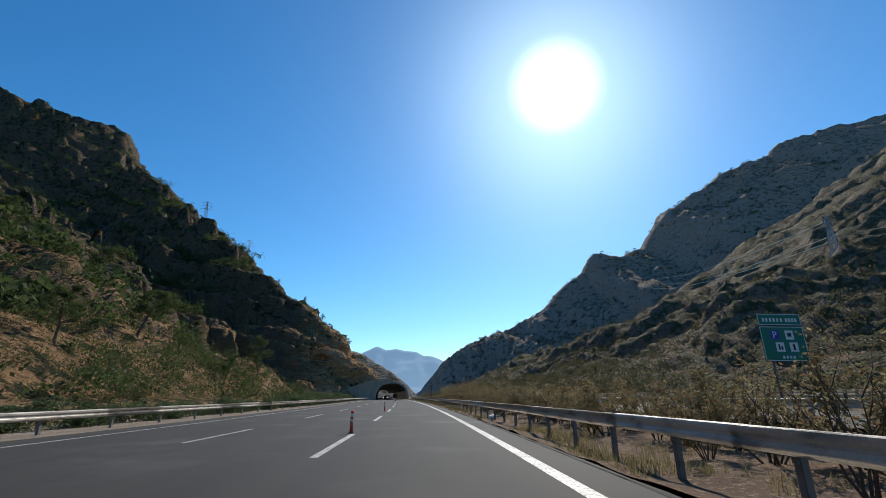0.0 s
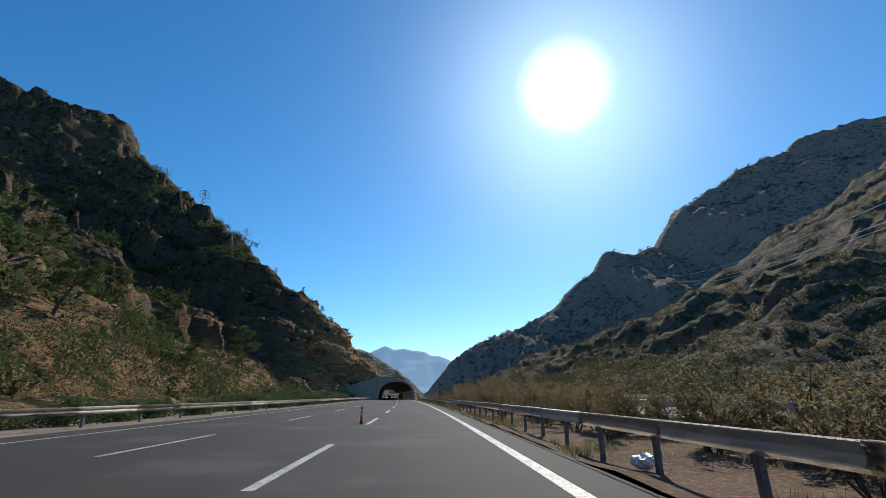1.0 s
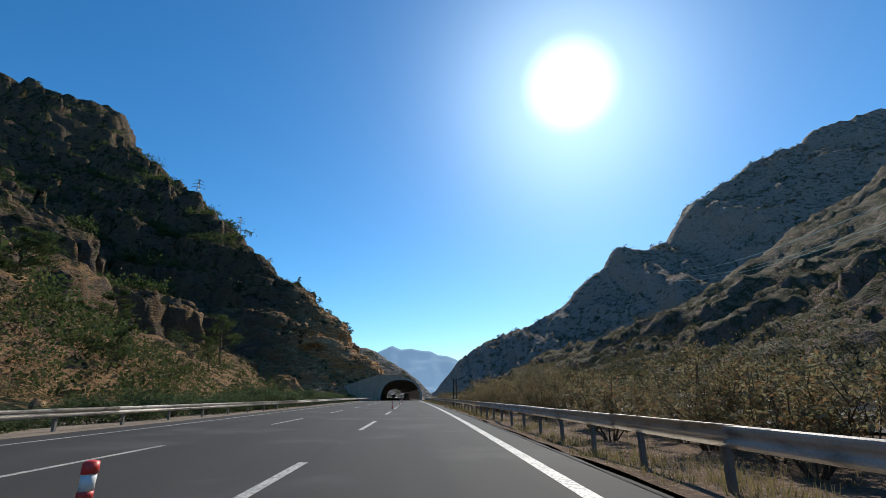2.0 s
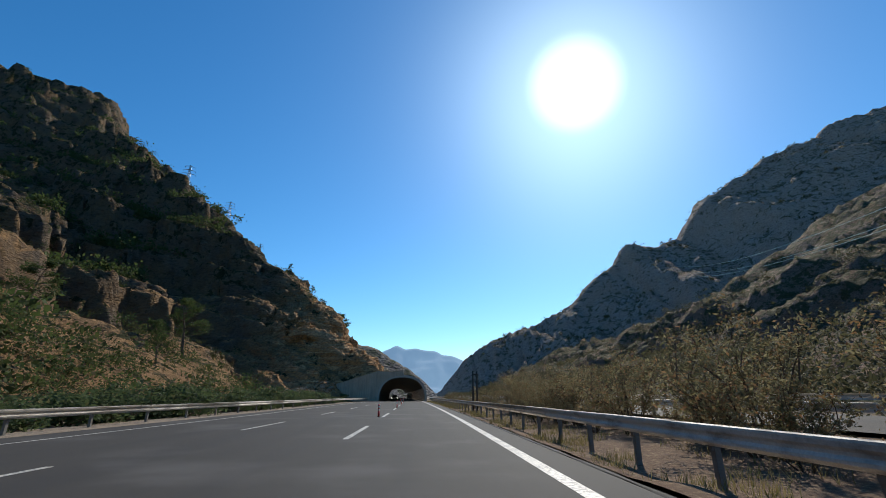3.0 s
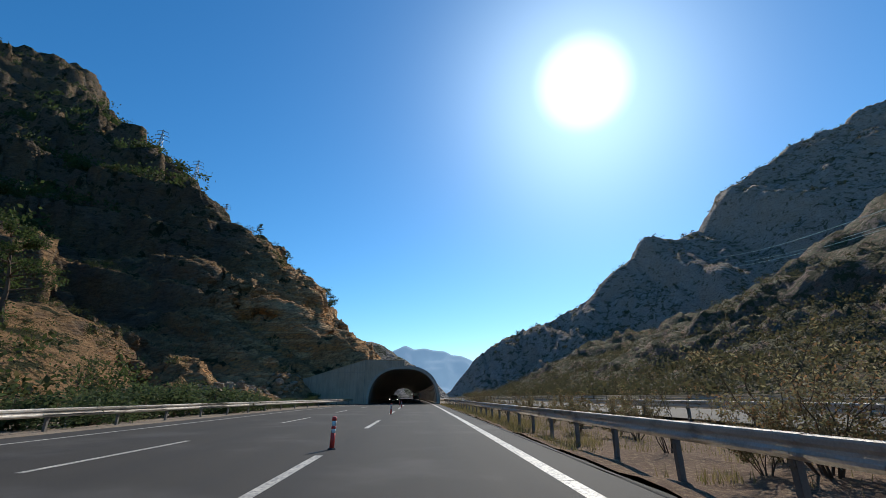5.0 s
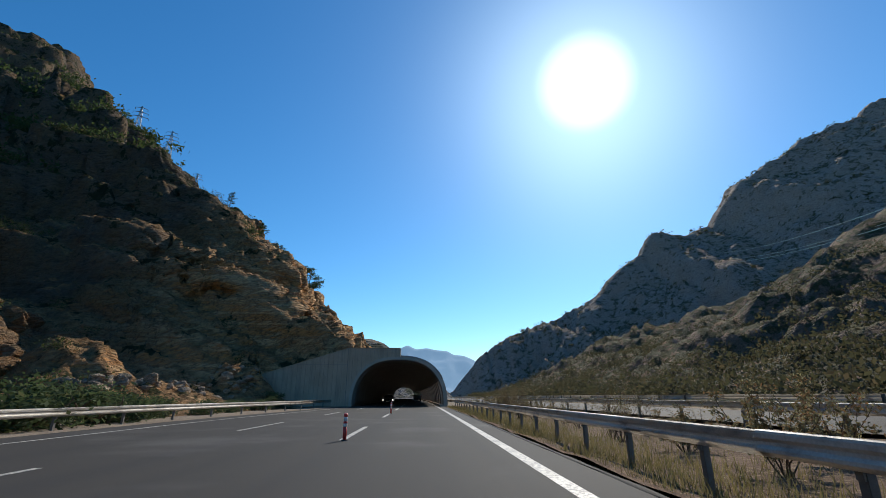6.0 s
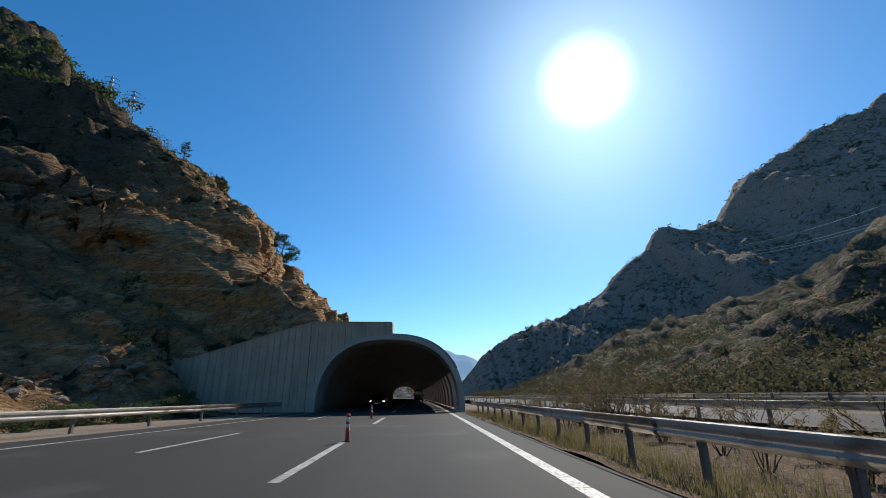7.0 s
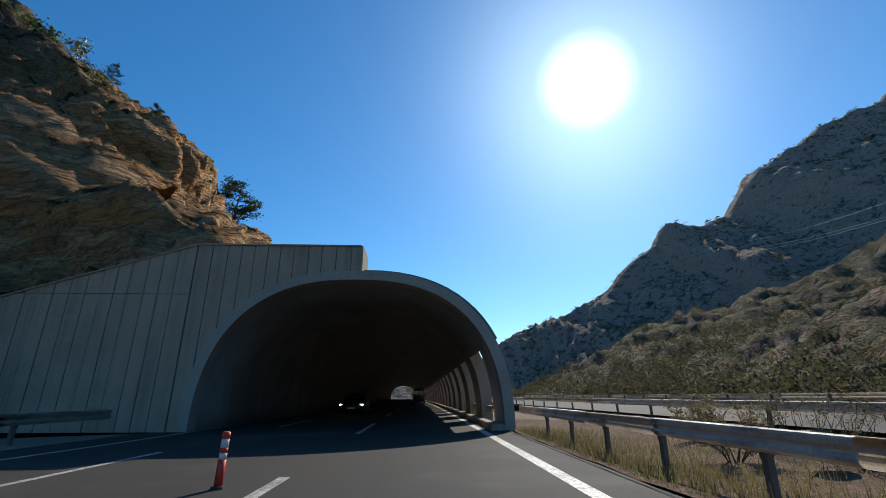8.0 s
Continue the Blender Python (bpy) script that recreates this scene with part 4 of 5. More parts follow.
def hill_pines():
    rng = random.Random(8)
    kinds = [make_pine(s, "dark green pine with an open crown on the rocky slope", l) for s, l in ((41, 0.2), (42, -0.2), (43, 0.5))]
    used = set()

    def put(k, x, y, size, wide=1.0, sink=0.0):
        z = float(left_height(np.array(float(x)), np.array(float(y)))) - 0.1 - sink
        m = scaled(x, y, z, size, rng.uniform(0, 360), wide)
        if k in used:
            scatter_copy(kinds[k], m)
        else:
            scatter_first(kinds[k], m)
            used.add(k)

    put(0, -20.8, 206.0, 9.2, 1.15)
    put(1, -38.3, 139.4, 9.5, 1.15)
    put(2, -9.0, 226.0, 4.2, 1.3)
    for x, y, size in ((-23.5, 204, 4.0), (-27, 205, 4.4), (-31, 203, 3.4), (-40, 206, 3.2), (-19, 199, 3.0), (-33, 121, 5.5), (-50, 118, 7.5), (-46, 92, 7.0), (-38, 72, 6.5), (-62, 100, 8.0), (-56, 60, 8.0), (-45, 40, 7.0), (-70, 80, 8.5), (-30, 88, 4.5), (-80, 105, 8.0), (-90, 85, 8.5), (-34, 50, 5.5)):
        put(rng.randrange(3), x, y, size, rng.uniform(1.0, 1.4))


def scrub_on(name, height, count, seed, place, size, leaves, leaf, material, label, steepest=1.15):
    """Scattered clumps of scrub that sit on a slope, joined: nobody could count them."""
    npr = np.random.RandomState(seed)
    x, y = place(npr, count)
    z = height(x, y)
    keep = z > 0.8
    dx = (height(x + 1.0, y) - z)
    dy = (height(x, y + 1.0) - z)
    keep &= np.hypot(dx, dy) < steepest
    keep &= fbm(x / 30, y / 30, 3.0, 3) + 0.5 * npr.rand(len(x)) > 0.02
    c = np.stack([x, y, z], -1)[keep]
    s = size * npr.uniform(0.5, 1.5, len(c))
    lobes = np.concatenate([c + np.stack([npr.normal(0, 0.35, len(c)) * s, npr.normal(0, 0.35, len(c)) * s, npr.uniform(0.15, 0.7, len(c)) * s], -1) for _ in range(4)])
    r = np.concatenate([s * npr.uniform(0.16, 0.3, len(c)) for _ in range(4)])
    order = np.arange(len(lobes)).repeat(leaves)
    n = len(order)
    at = lobes[order] + npr.normal(0, 1, (n, 3)) * r[order][:, None] * np.array([1, 1, 0.75])
    a = npr.normal(0, 1, (n, 3))
    a /= np.linalg.norm(a, axis=1)[:, None]
    b = np.cross(a, npr.normal(0, 1, (n, 3)))
    b /= np.linalg.norm(b, axis=1)[:, None]
    l = (leaf * npr.uniform(0.6, 1.4, n) * np.tile(s, 4).repeat(leaves) / size)[:, None]
    verts = np.stack([at - a * l, at + b * l * 0.6, at + a * l, at - b * l * 0.6], 1).reshape(-1, 3)
    ob = placed(name, np_mesh(name, verts, np.arange(n * 4).reshape(-1, 4)), material)
    return tagged(ob, label, "scrub", kind="stuff")


def clumped(x, y, size, level):
    """Keeps what grows in clumps."""
    keep = fbm(x / size, y / size, 11.0, 3) > level
    return x[keep], y[keep]


def left_place(npr, n):
    x = -24 - npr.exponential(80, n)
    y = npr.uniform(-20, 360, n)
    keep = (x > -330) & ((x < -72) | (y < 140)) & ((x < -64) | (npr.rand(n) < 0.45))
    return clumped(x[keep], y[keep], 16, -0.08)


def grove_place(npr, n):
    x, y = -40 - np.abs(npr.normal(0, 115, n)), npr.uniform(30, 400, n)
    keep = (x < -72) | (y < 140)
    return clumped(x[keep], y[keep], 34, -0.12)


def nose_place(npr, n):
    x, y = npr.uniform(-74, -16, n), npr.uniform(150, 236, n)
    return clumped(x, y, 9, 0.02)


def bench_place(npr, n):
    return -19 - npr.exponential(24, n), npr.uniform(0, 143, n)


def right_near_place(npr, n):
    return 27 + npr.exponential(55, n), npr.uniform(10, 420, n)


def right_far_place(npr, n):
    return npr.uniform(120, 900, n), npr.uniform(400, 860, n)


verge_shrubs()
left_bushes()
hill_pines()
scrub_on("hillside_scrub", left_height, 15000, 51, left_place, 1.7, 7, 0.21, M_SCRUB, "olive-green maquis scrub scattered over the limestone slope")
scrub_on("hillside_grove", left_height, 8500, 55, grove_place, 3.4, 15, 0.36, M_PINE, "dark green holm oak and pine crowns on the ledges")
scrub_on("cliff_scrub", left_height, 1500, 58, nose_place, 1.25, 26, 0.075, M_SCRUB, "small dark bushes on the rim of the cliff")
scrub_on("slope_thicket", left_height, 520, 52, bench_place, 1.5, 34, 0.07, M_SCRUB, "thick green undergrowth on the lower slope")
scrub_on("slope_trees", left_height, 330, 57, bench_place, 2.7, 52, 0.12, M_PINE, "young dark green pines and oaks on the ochre slope")
scrub_on("slope_tufts", left_height, 3000, 56, bench_place, 0.55, 6, 0.06, M_STRAW, "dry brown grass tufts and low herbs on the ochre slope")
scrub_on("riverside_scrub", right_height, 11000, 53, right_near_place, 2.1, 7, 0.2, M_SCRUB_DRY, "dull green bushes on the slope beyond the opposite road")
scrub_on("mountain_scrub", right_height, 5200, 54, right_far_place, 4.2, 5, 0.9, M_SCRUB_DRY, "dark scrub patches on the mountain face")


def grass():
    npr = np.random.RandomState(61)
    n = 66000
    y = npr.uniform(0, 172, n)
    off = 3.55 + np.abs(npr.normal(0, 1.3, n))
    off[: n // 6] = npr.uniform(5, 11, n // 6)
    clump = fbm(off / 1.2, y / 1.2, 1.0, 3) + 0.45 * smooth(95, 120, y)
    keep = clump > 0.02
    y, off = y[keep], off[keep]
    n = len(y)
    tall = npr.uniform(0.06, 0.24, n) * (1 + 0.3 * smooth(100, 125, y))
    x = np.array([road_x(v) for v in y]) + off
    base = np.stack([x, y, np.full(n, -0.16)], -1)
    lean = npr.normal(0, 0.35, (n, 3)) * tall[:, None]
    lean[:, 2] = tall + 0.05
    side = npr.normal(0, 1, (n, 3)) * [1, 1, 0]
    side = side / np.linalg.norm(side, axis=1)[:, None] * 0.010
    verts = np.stack([base - side, base + side, base + lean], 1).reshape(-1, 3)
    ob = placed("dry_grass", np_mesh("dry_grass", verts, np.arange(n * 3).reshape(-1, 3)), M_STRAW)
    tagged(ob, "dry yellow grass tufts along the verge", "grass", kind="stuff")


grass()

# ---- rocks ----
def rock_mesh(seed, flat=0.7):
    """An angular broken block, about one metre across."""
    rng = random.Random(seed)
    bm = bmesh.new()
    bmesh.ops.create_icosphere(bm, subdivisions=2, radius=0.5)
    cuts = [(Vector((rng.gauss(0, 1), rng.gauss(0, 1), rng.gauss(0, 1))).normalized(), rng.uniform(0.17, 0.36)) for _ in range(11)]
    for v in bm.verts:
        for n, d in cuts:
            over = v.co.dot(n) - d
            if over > 0:
                v.co -= n * over
        v.co *= rng.uniform(0.98, 1.03)
        v.co.y *= 0.9
        v.co.z *= flat
    me = bpy.data.meshes.new("boulder")
    bm.to_mesh(me)
    bm.free()
    me.materials.append(M_ROCK)
    return me


def rocks():
    rng = random.Random(71)
    meshes = [rock_mesh(s, f) for s, f in ((1, 0.7), (2, 0.85), (3, 0.6), (4, 0.75), (5, 0.5))]
    for i in range(260):
        y = rng.uniform(138, 169.5)
        x = -15.8 - abs(rng.gauss(0, 1)) * 3.0 - (170 - y) * 0.12
        if y > 162:
            x = -15.0 - abs(rng.gauss(0, 1)) * 2.6
        z = float(left_height(np.array(x), np.array(y)))
        s = rng.uniform(0.3, 0.9) if rng.random() < 0.7 else rng.uniform(0.9, 1.6)
        ob = placed("boulder", rng.choice(meshes), None, m=scaled(x, y, max(z, -0.3) + 0.1 * s, s, rng.uniform(0, 360), rng.uniform(0.9, 1.5)) @ pose(0, 0, 0, rng.uniform(-35, 35), rng.uniform(-35, 35), 0))
        tagged(ob, "pale broken limestone boulder at the foot of the cliff", "rock", "fallen rocks")
    outcrop = []
    for me in meshes[:3]:
        own = me.copy()
        own.materials.clear()
        own.materials.append(M_HILL)
        outcrop.append(own)
    for i in range(36):
        y = rng.uniform(20, 143)
        x = -20.5 - rng.expovariate(1 / 10)
        z = float(left_height(np.array(x), np.array(y)))
        s = rng.uniform(0.5, 2.0)
        ob = placed("outcrop", rng.choice(outcrop), None, m=scaled(x, y, z + 0.05 * s, s, rng.uniform(0, 360), rng.uniform(1.0, 1.7)) @ pose(0, 0, 0, rng.uniform(-30, 30), rng.uniform(-30, 30), 0))
        tagged(ob, "weathered brown rock outcrop on the ochre slope", "rock", "slope outcrops")
    for i in range(18):
        x, y = rng.uniform(-41, -30.5), rng.uniform(149, 163)
        z = float(left_height(np.array(x), np.array(y)))
        s = rng.uniform(1.2, 3.2)
        ob = placed("outcrop", rng.choice(outcrop), None, m=scaled(x, y, max(z, 0.0) + 0.1 * s, s, rng.uniform(0, 360), rng.uniform(0.9, 1.4)) @ pose(0, 0, 0, rng.uniform(-30, 30), rng.uniform(-30, 30), 0))
        tagged(ob, "large broken rock outcrop at the end of the ochre slope", "rock", "slope outcrops")
    ob = placed("boulder", meshes[0], None, m=scaled(11.4, 162.6, 0.30, 0.9, 20, 1.3))
    tagged(ob, "pale rounded boulder among the dry shrubs", "rock", "fallen rocks")


rocks()


# ---- delineator posts ----
def delineator():
    thing = tagged(new("delineator_post"), "red plastic delineator post with white reflective bands on the lane line", "traffic post", "lane delineators")
    bm = bmesh.new()
    bmesh.ops.create_cone(bm, cap_ends=True, segments=16, radius1=0.10, radius2=0.085, depth=0.035, matrix=pose(0, 0, 0.0175))
    part("base", bm, M_BLACK, thing)
    bands = [(0.03, 0.37, M_RED, 0.056), (0.37, 0.46, M_WHITE, 0.053), (0.46, 0.52, M_RED, 0.056), (0.52, 0.64, M_WHITE, 0.053), (0.64, 0.72, M_RED, 0.057)]
    for lo, hi, mat, r in bands:
        bm = bmesh.new()
        bmesh.ops.create_cone(bm, cap_ends=True, segments=16, radius1=r, radius2=r * 0.985, depth=hi - lo, matrix=pose(0, 0, (lo + hi) / 2))
        part("red_band" if mat is M_RED else "reflective_band", bm, mat, thing, "", True)
    bm = bmesh.new()
    bmesh.ops.create_uvsphere(bm, u_segments=16, v_segments=6, radius=0.056, matrix=pose(0, 0, 0.715) @ Matrix.Diagonal((1, 1, 0.4, 1)))
    part("cap", bm, M_RED, thing, "", True)
    return thing


first_post = delineator()
first_post.matrix_basis = pose(road_x(16.7) + LINE_C - 0.12, 16.7, 0, 0, 1, 0)
for y, dx, tilt in ((39.75, -0.3, 0), (82.7, -0.25, 1), (104.3, 0.05, -1), (126.0, 0.1, 0), (146.7, 0.1, 1), (160.2, -0.66, -1)):
    copy_thing(first_post, pose(road_x(y) + LINE_C + dx, y, 0, tilt, -tilt, 30 * tilt))


# ---- service sign ----
def service_sign():
    thing = tagged(new("road_sign"), "large green service-area sign with blue and white symbols on steel posts", "road sign")
    x0, x1, y, z0, z1 = 38.6, 43.7, 43.0, 4.3, 9.3

    def panel(name, a, b, lo, hi, depth, mat, parent=None, bev=0.03):
        bm = bmesh.new()
        box(bm, a, b, y - depth, y, lo, hi, bev)
        return part(name, bm, mat, parent or thing)

    for px in (x0 + 0.9, x1 - 0.9):
        bm = bmesh.new()
        box(bm, px - 0.08, px + 0.08, y + 0.02, y + 0.18, -0.5, z1 - 0.3, 0.01)
        part("post", bm, M_STEEL_DULL, thing)
    lower = panel("main_panel", x0, x1, z0, 7.95, 0.06, M_SIGN)
    upper = panel("name_panel", x0, x1, 8.02, z1, 0.06, M_SIGN)
    for a, b, lo, hi, host in ((x0, x1, z0, 7.95, lower), (x0, x1, 8.02, z1, upper)):
        for p, q, u, v in ((a + 0.05, b - 0.05, lo + 0.05, lo + 0.12), (a + 0.05, b - 0.05, hi - 0.12, hi - 0.05), (a + 0.05, a + 0.12, lo + 0.12, hi - 0.12), (b - 0.12, b - 0.05, lo + 0.12, hi - 0.12)):
            bm = bmesh.new()
            box(bm, p, q, y - 0.066, y - 0.06, u, v)
            part("border", bm, M_SIGN_WHITE, host)
    for k, w in enumerate((0.34, 0.28, 0.30, 0.30, 0.28, 0.34)):
        bm = bmesh.new()
        box(bm, x0 + 0.55 + 0.42 * k, x0 + 0.55 + 0.42 * k + w * 0.75, y - 0.067, y - 0.06, 8.42, 8.80)
        part("lettering_bar", bm, M_SIGN_WHITE, upper)
    for k in range(4):
        bm = bmesh.new()
        box(bm, x0 + 3.25 + 0.36 * k, x0 + 3.25 + 0.36 * k + 0.26, y - 0.067, y - 0.06, 8.42, 8.80)
        part("lettering_bar", bm, M_SIGN_WHITE, upper)
    spots = [(x0 + 1.15, 6.55, M_SIGN_BLUE), (x0 + 2.85, 6.55, M_SIGN_WHITE), (x0 + 1.5, 5.3, M_SIGN_WHITE), (x0 + 3.1, 5.3, M_SIGN_WHITE)]
    for px, pz, mat in spots:
        bm = bmesh.new()
        box(bm, px, px + 0.95, y - 0.068, y - 0.06, pz, pz + 0.95)
        part("symbol_field", bm, mat, lower)
    letter = bpy.data.curves.new("letter_p", "FONT")
    letter.body, letter.size, letter.extrude = "P", 1.05, 0.004
    made = new("letter", letter)
    mesh = bpy.data.meshes.new_from_object(made.evaluated_get(bpy.context.evaluated_depsgraph_get()))
    bpy.data.objects.remove(made)
    placed("letter", mesh, M_SIGN_WHITE, lower, m=pose(x0 + 1.33, y - 0.075, 6.67, 90, 0, 0))
    for px, pz, w, h in ((x0 + 3.1, 6.85, 0.45, 0.4), (x0 + 1.75, 5.5, 0.2, 0.55), (x0 + 2.05, 5.5, 0.2, 0.35), (x0 + 3.45, 5.45, 0.25, 0.65)):
        bm = bmesh.new()
        box(bm, px, px + w, y - 0.074, y - 0.068, pz, pz + h)
        part("symbol", bm, M_BLACK, lower)
    for k in range(4):
        bm = bmesh.new()
        box(bm, x0 + 2.0 + 0.4 * k, x0 + 2.25 + 0.4 * k, y - 0.067, y - 0.06, 4.6, 4.88)
        part("lettering_bar", bm, M_SIGN_WHITE, lower)

    thing.matrix_basis = pose(0, 0, 0.34) @ Matrix.Diagonal((0.72, 0.72, 0.72, 1))


service_sign()


# ---- pylons, wires and posts ----
def lattice_pylon(x, y, z, height, width, turn, arms=3):
    thing = tagged(new("power_pylon"), "grey steel lattice power pylon on the ridge", "pylon", "power pylons")
    r = max(0.05, height * 0.006)
    bm = bmesh.new()
    levels = [0, 0.22, 0.42, 0.58, 0.72, 0.84, 0.94, 1.0]

    def corner(k, t):
        w = width * (1 - 0.9 * t) / 2
        return Vector(((-1, 1, 1, -1)[k] * w, (-1, -1, 1, 1)[k] * w, t * height))

    for k in range(4):
        rod(bm, corner(k, 0) - Vector((0, 0, 1.5)), corner(k, 1), r * 1.3, r, 4)
        for a, b in zip(levels, levels[1:]):
            rod(bm, corner(k, a), corner((k + 1) % 4, b), r * 0.7, r * 0.7, 4)
            rod(bm, corner((k + 1) % 4, a), corner(k, b), r * 0.7, r * 0.7, 4)
    part("tower", bm, M_ALU, thing)
    for i in range(arms):
        t = 0.70 + 0.12 * i
        span = width * (0.95 - 0.14 * i)
        for s in (-1, 1):
            tip = Vector((s * span, 0, t * height))
            bm = bmesh.new()
            rod(bm, (0, 0, (t + 0.03) * height), tip, r * 2.2, r * 0.8, 4)
            arm = part("cross_arm", bm, M_ALU, thing)
            bm = bmesh.new()
            rod(bm, tip, tip - Vector((0, 0, height * 0.05)), r * 0.9, r * 0.9, 5)
            part("insulator", bm, M_GLASS, arm)
    thing.matrix_basis = pose(x, y, z, 0, 0, turn)
    return thing


for px, py, h, w in ((-79.5, 243.0, 11.5, 2.4), (-126.0, 291.0, 19.0, 3.6), (-55.5, 219.0, 5.5, 1.4)):
    lattice_pylon(px, py, float(left_height(np.array(px), np.array(py))) - 0.4, h, w, 25)
base_z = float(right_height(np.array(160.0), np.array(136.0)))
lattice_pylon(160.0, 136.0, base_z - 0.5, max(12.0, 64.0 - base_z), 4.0, 20)


def wire(a, b, sag):
    pts = [Vector(a).lerp(Vector(b), i / 24) - Vector((0, 0, sag * 4 * (i / 24) * (1 - i / 24))) for i in range(25)]
    bm = bmesh.new()
    rings = [[bm.verts.new(p + Vector((0.12 * math.cos(a), 0, 0.12 * math.sin(a)))) for a in (0, 2.1, 4.2)] for p in pts]
    for a, b in zip(rings, rings[1:]):
        for i in range(3):
            bm.faces.new((a[i], a[(i + 1) % 3], b[(i + 1) % 3], b[i]))
    tagged(part("power_line", bm, M_WIRE), "thin bright overhead power line crossing the valley side", "power line", "power lines")


for k, (dz, dx) in enumerate(((0, 0), (-5.0, 3.0), (-9.0, -3.0))):
    wire((160 + dx, 136, 62 + dz), (392 + dx * 3, 640, 178 + dz * 1.6), 10)


def twin_post():
    thing = tagged(new("twin_post_frame"), "two dark timber posts joined by a crossbar on the verge", "post frame")
    y = 94.6
    x0 = road_x(y) + 4.78
    for x in (x0, x0 + 0.36):
        bm = bmesh.new()
        rod(bm, (x, y, -0.5), (x, y, 3.3), 0.085, 0.075, 12)
        part("post", bm, M_POLE, thing, "", True)
    bm = bmesh.new()
    box(bm, x0 - 0.1, x0 + 0.46, y - 0.13, y - 0.08, 2.95, 3.07, 0.01)
    part("crossbar", bm, M_POLE, thing)


twin_post()


# ---- vehicles ----
def wheel(parent, x, y, r, w):
    bm = bmesh.new()
    bmesh.ops.create_cone(bm, cap_ends=True, segments=24, radius1=r, radius2=r, depth=w, matrix=pose(x, y, r, 0, 90, 0))
    bmesh.ops.bevel(bm, geom=[e for e in bm.edges if e.calc_face_angle(0) > 1], offset=0.03, segments=2, affect="EDGES")
    hub = part("wheel", bm, M_TYRE, parent)
    bm = bmesh.new()
    bmesh.ops.create_cone(bm, cap_ends=True, segments=18, radius1=r * 0.62, radius2=r * 0.58, depth=w + 0.02, matrix=pose(x, y, r, 0, 90, 0))
    part("rim", bm, M_RIM, hub)


def loft(bm, rings):
    """Closed rings of equal length joined into a body, capped at both ends."""
    rows = [[bm.verts.new(p) for p in ring] for ring in rings]
    n = len(rows[0])
    for a, b in zip(rows, rows[1:]):
        for i in range(n):
            bm.faces.new((a[i], a[(i + 1) % n], b[(i + 1) % n], b[i]))
    bm.faces.new(rows[0][::-1])
    bm.faces.new(rows[-1])
    bmesh.ops.recalc_face_normals(bm, faces=bm.faces)


def body_ring(y, half, low, high, tumble, r=0.12):
    """A rounded cross-section of a vehicle body at y."""
    top = half * tumble
    return [(-half, y, low + r), (-half + r, y, low), (half - r, y, low), (half, y, low + r), (half, y, low + (high - low) * 0.52), (top, y, high - r), (top - r * 1.4, y, high), (-top + r * 1.4, y, high), (-top, y, high - r), (-half, y, low + (high - low) * 0.52)]


def oncoming_car(x, y, turn):
    thing = tagged(new("car"), "dark car with lit headlights facing out of the tunnel", "car")
    bm = bmesh.new()
    rings = [body_ring(-2.15, 0.78, 0.28, 0.68, 0.94), body_ring(-2.0, 0.86, 0.22, 0.80, 0.95), body_ring(-1.0, 0.90, 0.20, 0.95, 0.95), body_ring(-0.75, 0.90, 0.20, 0.98, 0.94), body_ring(0.0, 0.90, 0.20, 1.42, 0.74), body_ring(0.9, 0.90, 0.20, 1.45, 0.74), body_ring(1.7, 0.89, 0.22, 1.10, 0.86), body_ring(2.1, 0.82, 0.28, 0.98, 0.88)]
    loft(bm, rings)
    part("body", bm, M_CAR_DARK, thing, "", True)
    bm = bmesh.new()
    v = [bm.verts.new(p) for p in ((-0.72, -0.72, 1.0), (0.72, -0.72, 1.0), (0.60, -0.06, 1.37), (-0.60, -0.06, 1.37))]
    bm.faces.new(v)
    bmesh.ops.translate(bm, vec=(0, -0.03, 0.02), verts=bm.verts)
    bmesh.ops.solidify(bm, geom=list(bm.faces), thickness=0.01)
    part("windscreen", bm, M_GLASS, thing)
    for s in (-1, 1):
        bm = bmesh.new()
        box(bm, s * 0.70 - 0.15, s * 0.70 + 0.15, -2.14, -2.02, 0.58, 0.70, 0.03)
        part("headlamp", bm, M_LAMP, thing, "lit white headlamp")
        bm = bmesh.new()
        box(bm, s * 0.99 - 0.09, s * 0.99 + 0.09, -0.62, -0.5, 0.98, 1.1, 0.03)
        part("mirror", bm, M_CAR_DARK, thing)
        for wy in (-1.3, 1.3):
            wheel(thing, s * 0.8, wy, 0.31, 0.2)
    bm = bmesh.new()
    box(bm, -0.26, 0.26, -2.18, -2.15, 0.36, 0.46, 0.005)
    part("number_plate", bm, M_WHITE, thing, "pale plain plate")
    bm = bmesh.new()
    box(bm, -0.5, 0.5, -2.17, -2.1, 0.48, 0.58, 0.01)
    part("grille", bm, M_BLACK, thing)
    thing.matrix_basis = pose(x, y, 0.005, 0, 0, turn)


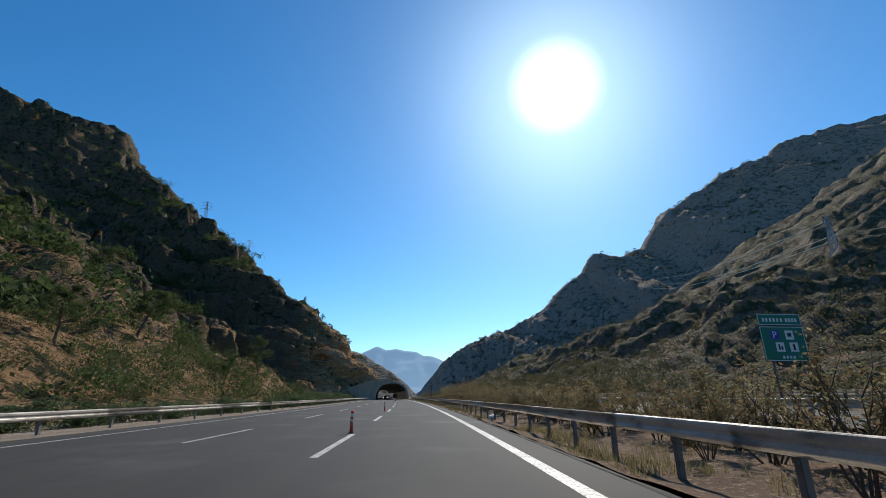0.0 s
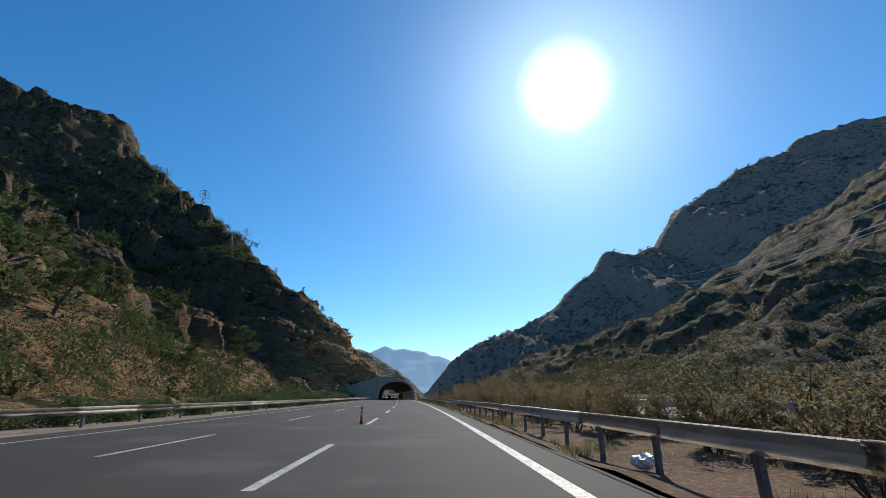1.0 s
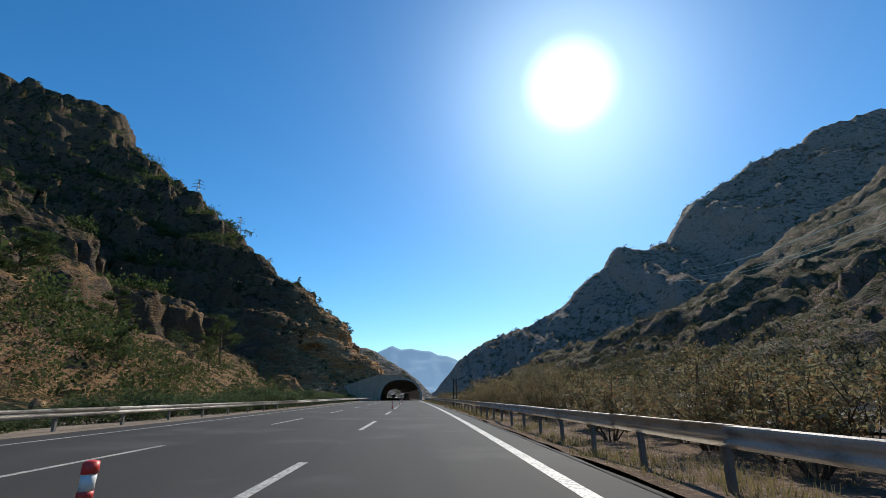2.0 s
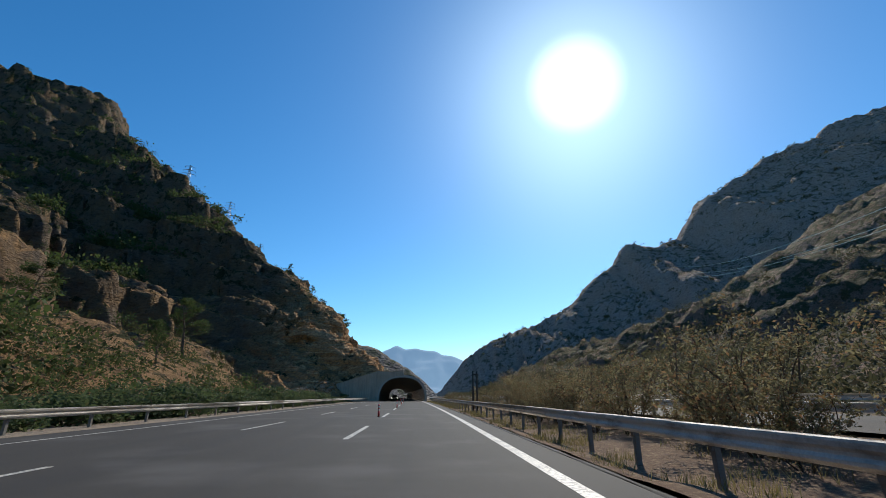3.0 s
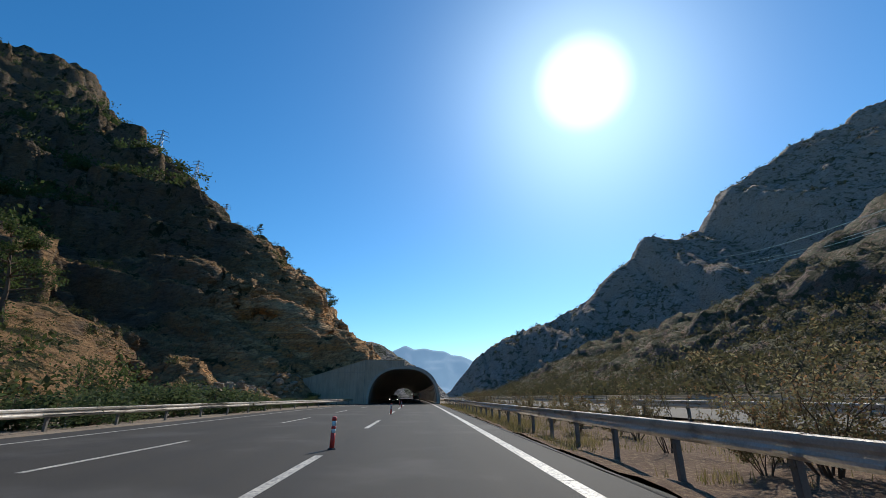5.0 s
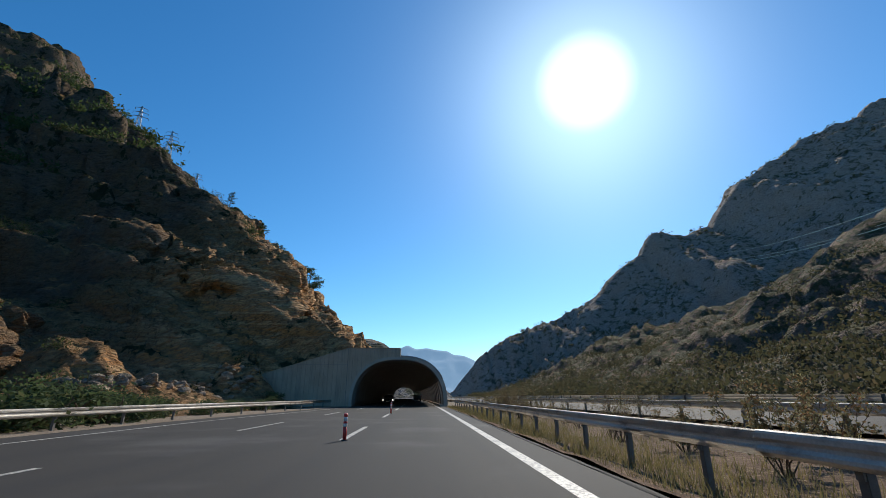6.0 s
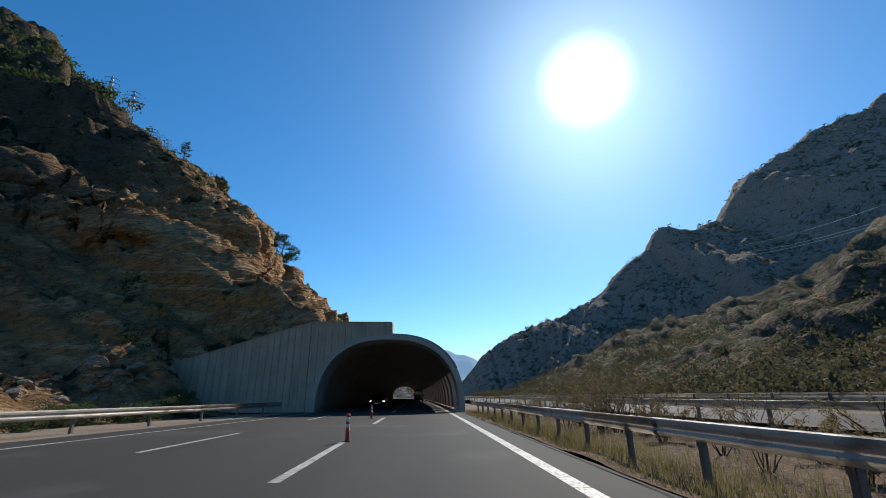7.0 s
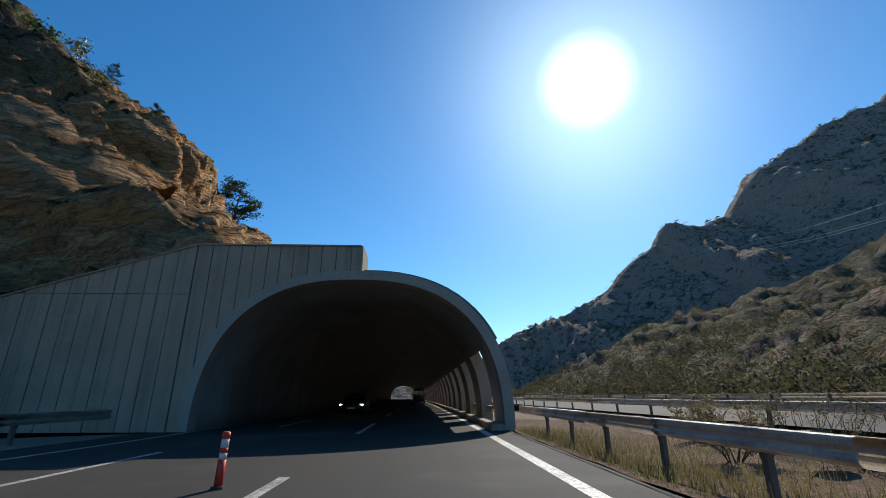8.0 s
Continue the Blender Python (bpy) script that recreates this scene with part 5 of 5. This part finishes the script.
def van(x, y, turn):
    thing = tagged(new("van"), "grey high-roof panel van seen from behind", "van")
    bm = bmesh.new()
    rings = [body_ring(-2.6, 0.90, 0.45, 2.32, 0.90, 0.14), body_ring(-2.5, 0.96, 0.38, 2.42, 0.90, 0.16), body_ring(1.2, 0.98, 0.35, 2.45, 0.90, 0.16), body_ring(1.9, 0.96, 0.35, 1.75, 0.88, 0.14), body_ring(2.7, 0.88, 0.38, 1.15, 0.92, 0.12)]
    loft(bm, rings)
    part("body", bm, M_VAN, thing, "", True)
    for s in (-1, 1):
        bm = bmesh.new()
        box(bm, s * 0.44 - 0.36, s * 0.44 + 0.36, -2.64, -2.58, 1.45, 2.05, 0.03)
        part("rear_window", bm, M_GLASS, thing)
        bm = bmesh.new()
        box(bm, s * 0.90 - 0.06, s * 0.90 + 0.06, -2.63, -2.52, 0.95, 1.55, 0.02)
        part("tail_lamp", bm, M_TAIL, thing)
        bm = bmesh.new()
        box(bm, s * 1.10 - 0.1, s * 1.10 + 0.1, 1.55, 1.7, 1.25, 1.6, 0.03)
        part("mirror", bm, M_BLACK, thing)
        for wy in (-1.7, 1.7):
            wheel(thing, s * 0.86, wy, 0.34, 0.22)
    bm = bmesh.new()
    box(bm, -0.92, 0.92, -2.76, -2.56, 0.36, 0.56, 0.03)
    part("bumper", bm, M_BLACK, thing)
    bm = bmesh.new()
    box(bm, -0.01, 0.01, -2.615, -2.58, 0.6, 2.25)
    part("door_gap", bm, M_BLACK, thing)
    thing.matrix_basis = pose(x, y, 0.005, 0, 0, turn)


oncoming_car(road_x(188.5) - 4.85, 188.6, 0)
van(road_x(232) + 0.2, 232, road_turn(232))


def litter():
    bm = bmesh.new()
    bmesh.ops.create_icosphere(bm, subdivisions=3, radius=0.22)
    for v in bm.verts:
        v.co *= 1 + 0.45 * noise.fractal(v.co * 9, 1.0, 2.0, 3)
        v.co.z *= 0.6
    ob = tagged(part("plastic_bag", bm, M_WHITE), "crumpled white plastic bag lying on the verge soil", "litter")
    ob.matrix_basis = pose(road_x(26.9) + 4.4, 26.9, 0.02)


litter()
